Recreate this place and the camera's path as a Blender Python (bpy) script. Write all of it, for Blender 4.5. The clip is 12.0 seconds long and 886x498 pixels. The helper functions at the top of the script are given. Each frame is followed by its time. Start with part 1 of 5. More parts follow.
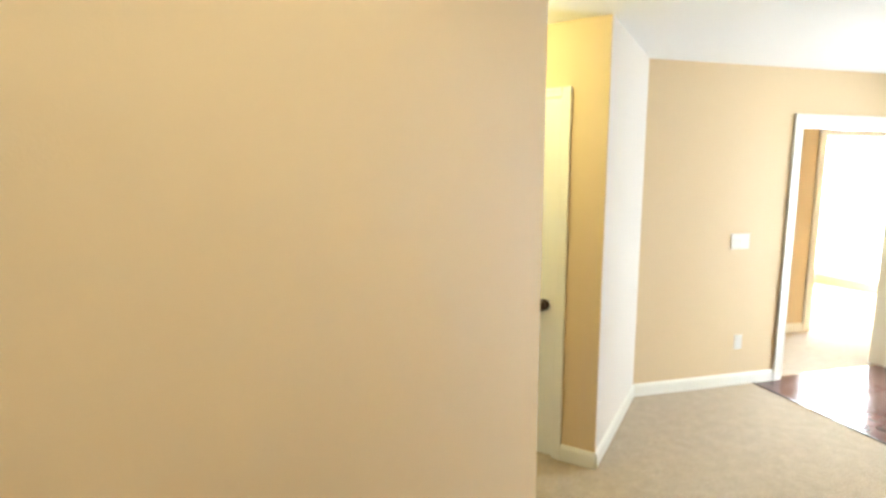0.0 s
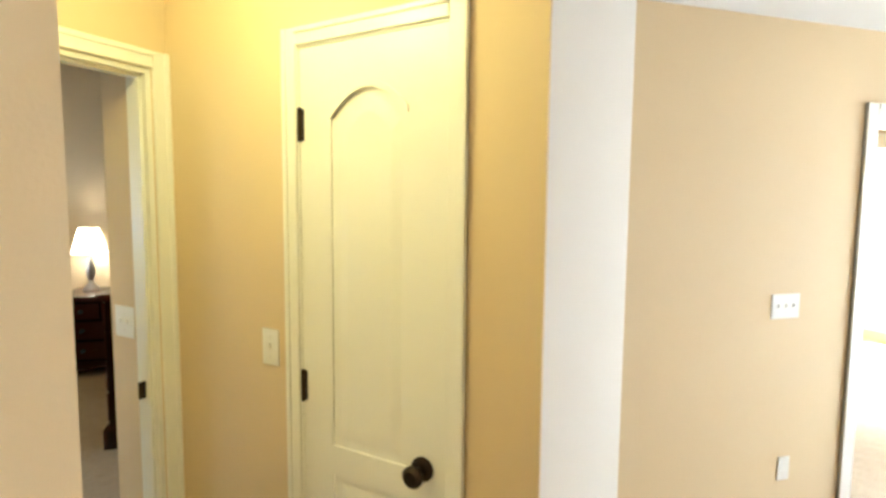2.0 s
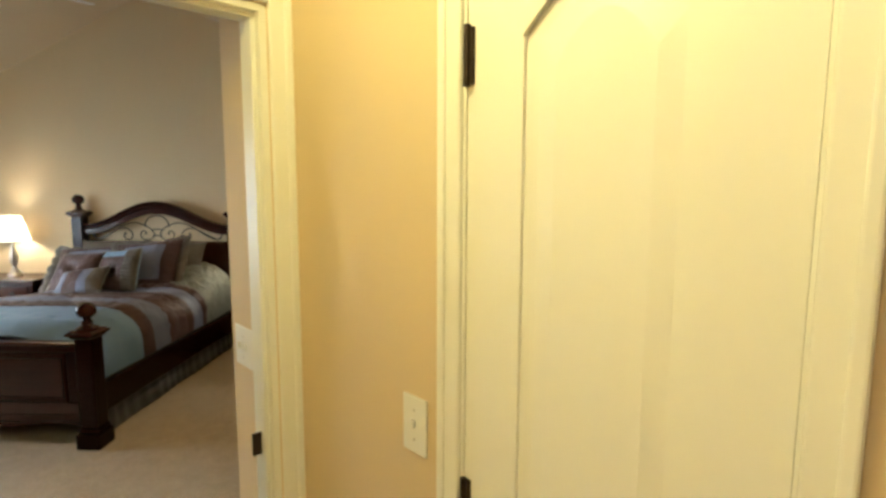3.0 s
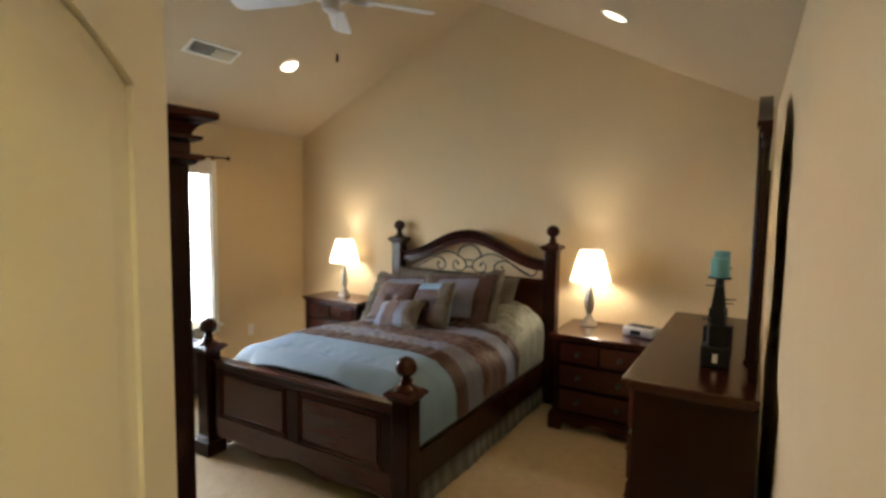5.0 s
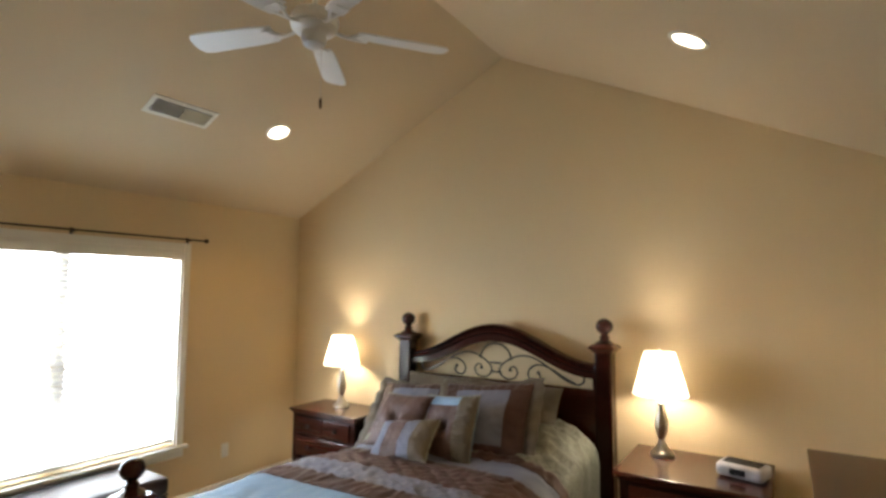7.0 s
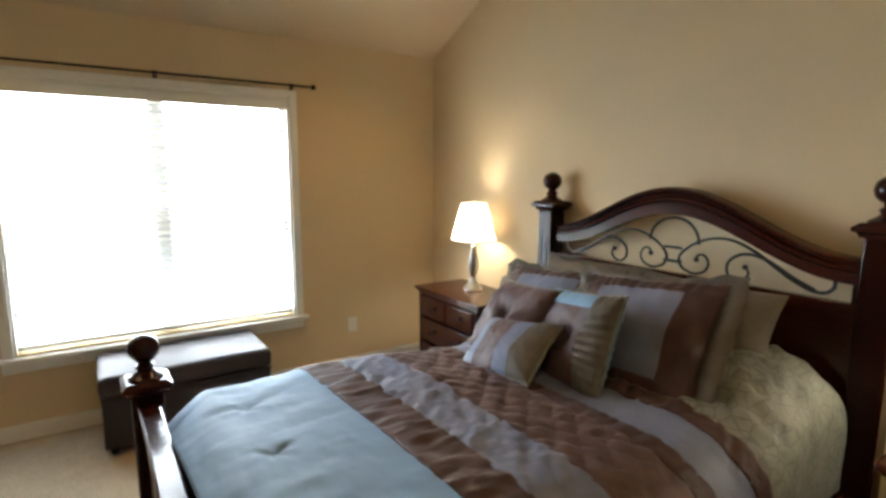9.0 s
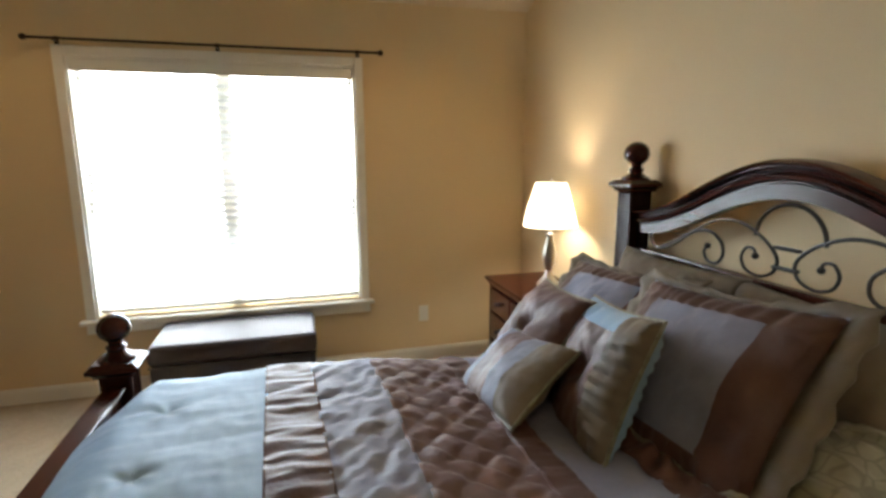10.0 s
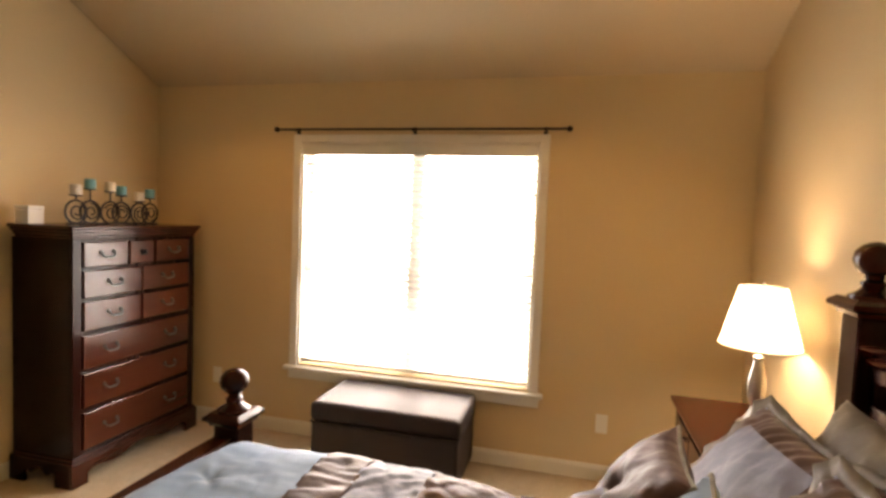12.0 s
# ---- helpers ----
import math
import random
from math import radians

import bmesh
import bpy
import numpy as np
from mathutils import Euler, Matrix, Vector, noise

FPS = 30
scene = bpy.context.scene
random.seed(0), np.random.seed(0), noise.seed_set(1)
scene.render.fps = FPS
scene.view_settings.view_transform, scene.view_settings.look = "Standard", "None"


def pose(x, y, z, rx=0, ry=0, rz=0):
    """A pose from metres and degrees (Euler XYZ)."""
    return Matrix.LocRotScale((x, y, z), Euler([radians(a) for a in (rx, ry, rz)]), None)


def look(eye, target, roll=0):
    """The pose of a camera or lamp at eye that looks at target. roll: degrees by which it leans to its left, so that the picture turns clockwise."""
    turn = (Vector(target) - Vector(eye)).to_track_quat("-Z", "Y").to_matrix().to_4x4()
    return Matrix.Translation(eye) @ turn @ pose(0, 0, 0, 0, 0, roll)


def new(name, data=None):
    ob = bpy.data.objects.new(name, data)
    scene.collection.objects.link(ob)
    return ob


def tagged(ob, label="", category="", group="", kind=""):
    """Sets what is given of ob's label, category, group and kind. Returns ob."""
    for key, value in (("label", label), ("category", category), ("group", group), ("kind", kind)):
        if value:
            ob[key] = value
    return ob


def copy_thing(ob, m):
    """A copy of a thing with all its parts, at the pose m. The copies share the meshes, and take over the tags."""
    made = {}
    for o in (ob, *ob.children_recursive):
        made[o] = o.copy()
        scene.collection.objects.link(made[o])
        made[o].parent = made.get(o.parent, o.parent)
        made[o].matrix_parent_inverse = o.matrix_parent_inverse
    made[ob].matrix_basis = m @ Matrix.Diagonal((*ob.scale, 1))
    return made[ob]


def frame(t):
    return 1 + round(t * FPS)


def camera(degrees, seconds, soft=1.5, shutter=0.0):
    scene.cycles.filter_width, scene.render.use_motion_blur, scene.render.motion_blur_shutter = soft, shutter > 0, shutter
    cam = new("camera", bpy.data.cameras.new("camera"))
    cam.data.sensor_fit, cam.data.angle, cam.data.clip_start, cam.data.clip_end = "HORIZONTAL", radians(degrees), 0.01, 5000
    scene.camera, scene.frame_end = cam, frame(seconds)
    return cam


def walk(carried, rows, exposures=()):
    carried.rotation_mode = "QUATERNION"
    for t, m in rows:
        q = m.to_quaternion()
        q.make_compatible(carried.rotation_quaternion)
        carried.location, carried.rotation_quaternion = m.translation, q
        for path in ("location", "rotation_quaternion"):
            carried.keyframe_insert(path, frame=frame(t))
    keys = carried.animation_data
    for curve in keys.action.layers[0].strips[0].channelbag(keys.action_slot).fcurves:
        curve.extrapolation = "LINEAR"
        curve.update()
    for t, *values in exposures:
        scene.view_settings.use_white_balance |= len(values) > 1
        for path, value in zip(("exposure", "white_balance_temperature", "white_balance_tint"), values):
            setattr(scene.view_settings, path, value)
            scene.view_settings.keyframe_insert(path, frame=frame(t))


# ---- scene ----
cam = camera(80.4, 12.0, soft=3.0)
PATH = [
    (0, (0.482, 0.972, 1.627), (0.969, 2.892, 1.357), -0.0),
    (0.5, (0.774, 1.32, 1.625), (1.504, 3.168, 1.4), 0.9),
    (1, (1.06, 1.657, 1.612), (1.874, 3.473, 1.422), 1.3),
    (1.5, (1.294, 1.991, 1.608), (2.034, 3.841, 1.438), 0.7),
    (2, (1.441, 2.367, 1.61), (1.988, 4.283, 1.438), 0.5),
    (2.5, (1.509, 2.741, 1.614), (1.788, 4.712, 1.42), 0.4),
    (3, (1.453, 3.08, 1.623), (1.387, 5.065, 1.388), 0.2),
    (3.5, (1.3, 3.331, 1.647), (0.876, 5.269, 1.397), 1.2),
    (3.7, (1.203, 3.414, 1.624), (0.64, 5.316, 1.368), 0.9),
    (5.3, (0.563, 4.139, 1.696), (-0.498, 5.83, 1.578), 0.8),
    (5.5, (0.506, 4.225, 1.701), (-0.565, 5.913, 1.643), 0.7),
    (6, (0.381, 4.431, 1.726), (-0.701, 6.111, 1.808), 0.4),
    (6.5, (0.26, 4.618, 1.713), (-0.812, 6.299, 1.873), 0.1),
    (6.7, (0.217, 4.69, 1.716), (-0.854, 6.37, 1.886), 0.2),
    (8.3, (-0.008, 5.497, 1.579), (-1.399, 6.93, 1.482), 1.0),
    (8.5, (-0.065, 5.646, 1.575), (-1.525, 7.002, 1.406), 0.9),
    (9, (-0.199, 6.019, 1.54), (-1.84, 7.124, 1.245), 0.2),
    (9.5, (-0.286, 6.422, 1.517), (-2.082, 7.226, 1.162), -0.5),
    (10, (-0.352, 6.809, 1.495), (-2.245, 7.339, 1.129), -0.2),
    (10.5, (-0.406, 7.139, 1.501), (-2.358, 7.429, 1.178), 0.2),
    (11, (-0.495, 7.375, 1.532), (-2.477, 7.419, 1.268), 0.9),
    (11.5, (-0.613, 7.473, 1.558), (-2.591, 7.258, 1.357), 2.0),
    (12, (-0.625, 7.443, 1.551), (-2.561, 6.955, 1.436), 2.3),
]
walk(cam, [(t, look(eye, target, roll)) for t, eye, target, roll in PATH], [(0, 0.2, 5800, 7), (1.5, 0.15, 5800, 7), (2.2, 0.05, 5950, 8), (2.8, 0.0, 6300, 9), (3.5, -0.05, 6650, 11), (5.3, 0.03, 6800, 13), (6.7, 0.12, 6800, 13), (8.5, 0.03, 6550, 11), (9.5, 0.0, 6550, 11), (10.5, 0.02, 7250, 15), (11.2, 0.08, 8700, 24), (12, 0.12, 9700, 29)])

# ---- world, sun and lamps ----
world = bpy.data.worlds.new("sky")
scene.world = world
world.use_nodes = True
wn = world.node_tree.nodes
sky = wn.new("ShaderNodeTexSky")
sky.sky_type = "NISHITA"
sky.sun_disc = False
sky.sun_elevation, sky.sun_rotation = radians(42), radians(130)
world.node_tree.links.new(sky.outputs[0], wn["Background"].inputs[0])
wn["Background"].inputs[1].default_value = 0.12


def lamp(name, kind, m, energy, color=(1, 1, 1), **more):
    data = bpy.data.lights.new(name, kind)
    data.energy, data.color = energy, color
    for key, value in more.items():
        if key == "size":
            data.shape, data.size, data.size_y = "RECTANGLE", value[0], value[1]
        elif key == "radius":
            data.shadow_soft_size = value
        elif key == "spot":
            data.spot_size, data.spot_blend = radians(value), 0.6
        elif key == "angle":
            data.angle = radians(value)
    ob = new(name, data)
    ob.matrix_world = m
    return ob


WARM, LAMP, DAY = (1.0, 0.80, 0.46), (1.0, 0.62, 0.26), (0.58, 0.80, 1.0)
lamp("sun", "SUN", look((20, -6, 16), (5, 4, 0)), 3.0, (1, 0.95, 0.88), angle=0.5)
lamp("window_daylight", "AREA", look((-3.86, 6.42, 1.25), (0, 6.42, 0.6)), 30, DAY, size=(1.5, 1.4))
lamp("sunroom_daylight", "AREA", look((8.15, 6.55, 1.2), (5.5, 5.0, 0.9)), 370, (1, 0.99, 0.97), size=(2.0, 2.0))
lamp("front_door_daylight", "AREA", look((5.42, 3.4, 1.05), (3.0, 3.3, 0.9)), 25, (0.88, 0.95, 1.0), size=(1.2, 1.9))
lamp("passage_light", "POINT", pose(1.12, 3.52, 2.30), 19, (1.0, 0.92, 0.40), radius=0.10)
# Fill lamp added to brighten the corridor walls; no fixture stands here.
lamp("corridor_fill", "POINT", pose(0.95, 1.05, 2.28), 15, (1.0, 0.96, 0.76), radius=0.10)
lamp("foyer_light", "POINT", pose(4.10, 3.30, 2.20), 6.5, (1, 0.97, 0.93), radius=0.12)
lamp("bedside_light", "POINT", pose(-0.475, 8.205, 1.19), 19, (1.0, 0.91, 0.73), radius=0.045)
lamp("bedside_light", "POINT", pose(-3.095, 8.215, 1.19), 19, (1.0, 0.91, 0.73), radius=0.045)
DOWN = [(-2.95, 7.35), (-0.14, 7.28), (-2.95, 5.43), (-0.14, 5.43)]


def roof_at(x):
    return 3.54 - 1.11 * abs(x + 1.61) / 2.28


for x, y in DOWN:
    lamp("downlight_beam", "SPOT", look((x, y, roof_at(x) - 0.03), (x, y, 0)), 21, LAMP, radius=0.06, spot=115)

# ---- materials ----
MATS = {}


def mat(name, base, rough=0.6, metal=0.0, grain=0.0, scale=40.0, bump=0.0, stain=0.0, stain_scale=1.5, stretch=(1, 1, 1),
        second=None, coat=0.0, sheen=0.0, bump_scale=None, spread=0.0, shine=0.5):
    """A procedural surface: fine grain, broad stains, relief."""
    m = bpy.data.materials.new(name)
    m.use_nodes = True
    nt = m.node_tree
    n, ln = nt.nodes, nt.links
    b = n["Principled BSDF"]
    b.inputs["Roughness"].default_value, b.inputs["Metallic"].default_value = rough, metal
    b.inputs["Coat Weight"].default_value, b.inputs["Coat Roughness"].default_value = coat, 0.12
    b.inputs["Sheen Weight"].default_value, b.inputs["Specular IOR Level"].default_value = sheen, shine
    co = n.new("ShaderNodeTexCoord")
    mp = n.new("ShaderNodeMapping")
    mp.inputs["Scale"].default_value = stretch
    ln.new(co.outputs["Object"], mp.inputs[0])
    fine, broad = n.new("ShaderNodeTexNoise"), n.new("ShaderNodeTexNoise")
    fine.inputs["Scale"].default_value, fine.inputs["Detail"].default_value = scale, 5
    broad.inputs["Scale"].default_value, broad.inputs["Detail"].default_value = stain_scale, 3
    ln.new(mp.outputs[0], fine.inputs["Vector"])
    ln.new(co.outputs["Object"], broad.inputs["Vector"])
    second = second or [c * 0.6 for c in base]
    mix = n.new("ShaderNodeMix")
    mix.data_type = "RGBA"
    mix.inputs[6].default_value, mix.inputs[7].default_value = (*base, 1), (*second, 1)
    f = n.new("ShaderNodeMath")
    f.operation = "MULTIPLY_ADD"
    f.use_clamp = True
    f.inputs[1].default_value, f.inputs[2].default_value = grain * 2, -grain * 0.5
    ln.new(fine.outputs[0], f.inputs[0])
    g = n.new("ShaderNodeMath")
    g.operation = "MULTIPLY_ADD"
    g.use_clamp = True
    g.inputs[1].default_value = stain
    ln.new(broad.outputs[0], g.inputs[0])
    ln.new(f.outputs[0], g.inputs[2])
    ln.new(g.outputs[0], mix.inputs[0])
    ln.new(mix.outputs[2], b.inputs["Base Color"])
    r = n.new("ShaderNodeMath")
    r.operation = "MULTIPLY_ADD"
    r.inputs[1].default_value, r.inputs[2].default_value = 0.12, rough - 0.06
    ln.new(broad.outputs[0], r.inputs[0])
    ln.new(r.outputs[0], b.inputs["Roughness"])
    if spread:
        oi, hs = n.new("ShaderNodeObjectInfo"), n.new("ShaderNodeHueSaturation")
        mr = n.new("ShaderNodeMapRange")
        mr.inputs[3].default_value, mr.inputs[4].default_value = 1 - spread, 1 + spread
        ln.new(oi.outputs["Random"], mr.inputs[0])
        ln.new(mr.outputs[0], hs.inputs["Value"])
        ln.new(mix.outputs[2], hs.inputs["Color"])
        ln.new(hs.outputs[0], b.inputs["Base Color"])
    if bump:
        bp = n.new("ShaderNodeBump")
        bp.inputs["Strength"].default_value, bp.inputs["Distance"].default_value = min(1.0, bump), 0.01
        src = fine
        if bump_scale:
            src = n.new("ShaderNodeTexNoise")
            src.inputs["Scale"].default_value, src.inputs["Detail"].default_value = bump_scale, 3
            ln.new(mp.outputs[0], src.inputs["Vector"])
        ln.new(src.outputs[0], bp.inputs["Height"])
        ln.new(bp.outputs[0], b.inputs["Normal"])
    MATS[name] = m
    return m


def glow(name, color, strength):
    m = bpy.data.materials.new(name)
    m.use_nodes = True
    b = m.node_tree.nodes["Principled BSDF"]
    b.inputs["Base Color"].default_value = (*color, 1)
    b.inputs["Emission Color"].default_value, b.inputs["Emission Strength"].default_value = (*color, 1), strength
    return m


PAINT = mat("tan wall paint", (0.67, 0.52, 0.312), 0.75, grain=0.05, scale=60, bump=0.05, bump_scale=220, stain=0.12, second=(0.61, 0.47, 0.275))
CEIL = mat("ceiling paint", (0.58, 0.455, 0.295), 0.85, grain=0.05, scale=80, bump=0.15, bump_scale=160, stain=0.1, second=(0.53, 0.41, 0.26))
# Tan wall paint made paler: the daylight on it is put into the colour.
TAN_DAYLIT = mat("daylit tan wall paint", (0.71, 0.66, 0.59), 0.75, grain=0.05, scale=60, bump=0.05, bump_scale=220, stain=0.1, second=(0.65, 0.615, 0.56))
CEILW = mat("white ceiling paint", (0.80, 0.79, 0.76), 0.85, grain=0.05, scale=80, bump=0.15, bump_scale=160, stain=0.1, second=(0.74, 0.73, 0.70))
TRIM = mat("white trim paint", (0.80, 0.78, 0.70), 0.35, grain=0.04, scale=30, bump=0.03, stain=0.08, second=(0.72, 0.70, 0.62))
CARPET = mat("beige carpet", (0.62, 0.495, 0.325), 0.95, grain=0.8, scale=75, bump=1.0, bump_scale=95, stain=0.85, stain_scale=13, second=(0.40, 0.315, 0.20), sheen=0.2)
# Same finish as WOODX; shade on case sides put into this darker base.
WOOD_SHADED = mat("dark cherry wood", (0.018, 0.0045, 0.0025), 0.19, grain=0.35, scale=4, stretch=(12, 12, 0.7), stain=0.3, second=(0.008, 0.0024, 0.0016), coat=0.02, shine=0.15)
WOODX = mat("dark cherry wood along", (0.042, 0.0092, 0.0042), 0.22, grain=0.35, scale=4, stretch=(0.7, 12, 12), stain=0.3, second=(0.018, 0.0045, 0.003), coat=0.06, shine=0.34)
CHERRY = mat("polished cherry drawer fronts", (0.062, 0.0135, 0.0058), 0.22, grain=0.35, scale=4, stretch=(0.7, 12, 12), stain=0.3, second=(0.026, 0.006, 0.0032), coat=0.08, shine=0.4)
BRONZE = mat("oil rubbed bronze", (0.035, 0.024, 0.018), 0.4, metal=0.8, grain=0.3, scale=50, second=(0.06, 0.035, 0.02))
TILE = mat("dark red tile", (0.125, 0.058, 0.043), 0.17, grain=0.4, scale=14, bump=0.05, stain=0.4, second=(0.075, 0.032, 0.026), spread=0.12)
SKYGLOW = glow("bright overcast", (0.90, 0.96, 1.0), 20.0)
SKYBLUE = glow("bright blue overcast", (0.80, 0.90, 1.0), 30.0)


# ---- helpers for meshes ----
def part(name, bm, material, parent=None, label="", smooth=False):
    me = bpy.data.meshes.new(name)
    bmesh.ops.recalc_face_normals(bm, faces=bm.faces)
    bm.to_mesh(me)
    bm.free()
    if smooth:
        me.shade_smooth()
        me.set_sharp_from_angle(angle=radians(38))
    for m in (material if isinstance(material, (list, tuple)) else [material]):
        me.materials.append(m)
    ob = new(name, me)
    if parent:
        ob.parent = parent
    if label:
        ob["label"] = label
    return ob


def empty(name, m=None, **tags):
    ob = new(name)
    ob.empty_display_size = 0.1
    if m is not None:
        ob.matrix_world = m
    return tagged(ob, **tags)


def box(bm, x0, x1, y0, y1, z0, z1, bevel=0.0, m=None, seg=2):
    g = bmesh.ops.create_cube(bm, size=1.0)
    vs = g["verts"]
    for v in vs:
        v.co = Vector((x0 + (v.co.x + 0.5) * (x1 - x0), y0 + (v.co.y + 0.5) * (y1 - y0), z0 + (v.co.z + 0.5) * (z1 - z0)))
    if bevel:
        es = list({e for v in vs for e in v.link_edges})
        r = bmesh.ops.bevel(bm, geom=es, offset=bevel, segments=seg, affect="EDGES", profile=0.5)
        vs = list({v for v in r["verts"]} | {v for v in vs if v.is_valid})
    if m is not None:
        bmesh.ops.transform(bm, matrix=m, verts=vs)
    return bm


def boxed(*a, **k):
    return box(bmesh.new(), *a, **k)


def prism(pts, depth, m=None, bm=None):
    """Polygon in x, z pushed along y from 0 to depth."""
    bm = bm or bmesh.new()
    a = [bm.verts.new((x, 0, z)) for x, z in pts]
    b = [bm.verts.new((x, depth, z)) for x, z in pts]
    n = len(pts)
    bm.faces.new(a), bm.faces.new(b[::-1])
    for i in range(n):
        bm.faces.new((a[i], b[i], b[(i + 1) % n], a[(i + 1) % n]))
    if m is not None:
        bmesh.ops.transform(bm, matrix=m, verts=a + b)
    return bm


def lathe(profile, segs=24, m=None, bm=None, cap=True):
    """Profile of (radius, z) turned about z."""
    bm = bm or bmesh.new()
    rings = []
    for r, z in profile:
        rings.append([bm.verts.new((r * math.cos(2 * math.pi * k / segs), r * math.sin(2 * math.pi * k / segs), z)) for k in range(segs)])
    for a, b in zip(rings, rings[1:]):
        for k in range(segs):
            bm.faces.new((a[k], a[(k + 1) % segs], b[(k + 1) % segs], b[k]))
    if cap:
        bm.faces.new(rings[0][::-1]), bm.faces.new(rings[-1])
    if m is not None:
        bmesh.ops.transform(bm, matrix=m, verts=[v for r in rings for v in r])
    return bm


def wall(name, p0, p1, thick, top, openings=(), z0=0.0, material=None, label="", through_top=None):
    """Wall from p0 to p1; thickness goes to the right of that way. top: height or [(s, z)...]. openings: (s0, s1, z0, z1)."""
    p0, p1 = Vector((*p0, 0)), Vector((*p1, 0))
    length = (p1 - p0).length
    way = (p1 - p0) / length
    tops = top if isinstance(top, list) else [(0, top), (length, top)]
    cuts = sorted({0.0, length, *[s for s, z in tops], *[s for o in openings for s in o[:2]]})
    cuts = [c for c in cuts if 0 <= c <= length]

    def height(s):
        return float(np.interp(s, [a for a, b in tops], [b for a, b in tops]))
    bm = bmesh.new()
    for a, b in zip(cuts, cuts[1:]):
        if b - a < 1e-5:
            continue
        spans, low = [], z0
        for o in sorted((o for o in openings if o[0] < (a + b) / 2 < o[1]), key=lambda o: o[2]):
            if o[2] > low + 1e-4:
                spans.append((low, o[2]))
            low = o[3]
        for lo, hi in spans:
            prism([(a, lo), (b, lo), (b, hi), (a, hi)], thick, bm=bm)
        prism([(a, low), (b, low), (b, height(b)), (a, height(a))], thick, bm=bm)
    right = Vector((way.y, -way.x, 0))
    m = Matrix(((way.x, right.x, 0, p0.x), (way.y, right.y, 0, p0.y), (0, 0, 1, 0), (0, 0, 0, 1)))
    bmesh.ops.transform(bm, matrix=m, verts=bm.verts)
    ob = part(name, bm, material or PAINT)
    return tagged(ob, label or "tan painted plaster wall, smooth and clean", "wall", kind="structure")


def run(name, p0, p1, profile, material=None, label="", category="trim", z=0.0, kind="structure"):
    """Moulding along p0 to p1: profile of (out, up), out to the left of the way."""
    p0, p1 = Vector((*p0, z)), Vector((*p1, z))
    length = (p1 - p0).length
    way = (p1 - p0) / length
    left = Vector((-way.y, way.x, 0))
    m = Matrix(((left.x, way.x, 0, p0.x), (left.y, way.y, 0, p0.y), (0, 0, 1, z), (0, 0, 0, 1)))
    ob = part(name, prism(profile, length, m), material or TRIM)
    return tagged(ob, label, category, kind=kind)


# ---- the large structure ----
XW, YN, XE, YS = -3.89, 8.405, 0.73, 4.42
RIDGE, EAVE, PEAK = -1.61, 2.43, 3.54
R2 = math.sqrt(2)


def roof(x):
    return PEAK - (PEAK - EAVE) * abs(x - RIDGE) / (RIDGE - XW)


def diag(total, diff):
    """The point with x + y = total and y - x = diff."""
    return ((total - diff) / 2, (total + diff) / 2)


DR, DL = 5.352, 4.15          # door jambs, as x + y
HALL_F, BED_F = 3.37, 3.54   # door wall's two faces, as y - x
CLO, VR, VL = 5.43, 5.36, 3.98
E0 = (0.775, VR - 0.775)
W0 = (VL - YS, YS)

# bedroom
wall("wall_west", (XW, YS), (XW, YN), -0.14, EAVE, [(5.60 - YS, 7.21 - YS, 0.50, 2.03)])
wall("wall_north", (XW - 0.14, YN), (XE + 0.14, YN), -0.14, [(0, roof(XW)), (RIDGE - XW + 0.14, PEAK), (XE - XW + 0.28, roof(XE))])
wall("wall_east", (XE, YN), E0, -0.13, [(0, roof(XE)), (math.dist((XE, YN), E0), roof(E0[0]))])
wall("wall_south", W0, (XW - 0.14, YS), -0.14, [(0, roof(W0[0])), (W0[0] - RIDGE, PEAK), (W0[0] - XW + 0.14, EAVE)])
q = diag(VR, BED_F)
wall("wall_vestibule_east", E0, q, -0.05, 2.5)
q2 = diag(VL, BED_F)
wall("wall_vestibule_west", q2, W0, -0.12, [(0, roof(q2[0])), (math.dist(q2, W0), roof(W0[0]))])
pa, pb = diag(CLO, BED_F), diag(VL - 0.17, BED_F)
wall("wall_bedroom_door", pa, pb, -(BED_F - HALL_F) / R2, 2.9, [((CLO - DR) / R2, (CLO - DL) / R2, 0.0, 2.05)])

# ceiling of the bedroom, two slopes
bm = bmesh.new()
prism([(XW - 0.14, roof(XW - 0.14)), (RIDGE, PEAK), (1.15, roof(1.15)), (1.15, roof(1.15) + 0.15), (RIDGE, PEAK + 0.15), (XW - 0.14, EAVE + 0.1)], YN + 0.14 - 3.3, Matrix.Translation((0, 3.3, 0)), bm)
cut = bmesh.ops.bisect_plane(bm, geom=bm.verts[:] + bm.edges[:] + bm.faces[:], plane_co=(*diag(4.5, 3.45), 0), plane_no=(1, -1, 0), clear_outer=True)
bmesh.ops.holes_fill(bm, edges=[e for e in cut["geom_cut"] if isinstance(e, bmesh.types.BMEdge)])
tagged(part("ceiling", bm, CEIL), "vaulted tan ceiling with two plain slopes", "ceiling", kind="structure")

# hall
HC = (2.783, 4.26)
CE = diag(CLO, 1.455)
LC = diag(4.049, 1.434)
RC = (2.95, 2.556)
XF = 5.44
H = 2.44
cd0 = -1.455 / R2
CD0, CD1 = 1.273, 1.775    # closet door, along its wall
wall("wall_closet", CE, diag(CLO, HALL_F), 0.012, H, [(CD0 + cd0, CD1 + cd0, 0.0, 2.055)])
# Closet wall's end: the foyer daylight on it is part of its colour.
wall("wall_closet_end", HC, (CE[0] + 0.0086, CE[1] + 0.0086), 0.12, H, material=TAN_DAYLIT, label="tan painted wall end with daylight put into its pale colour")
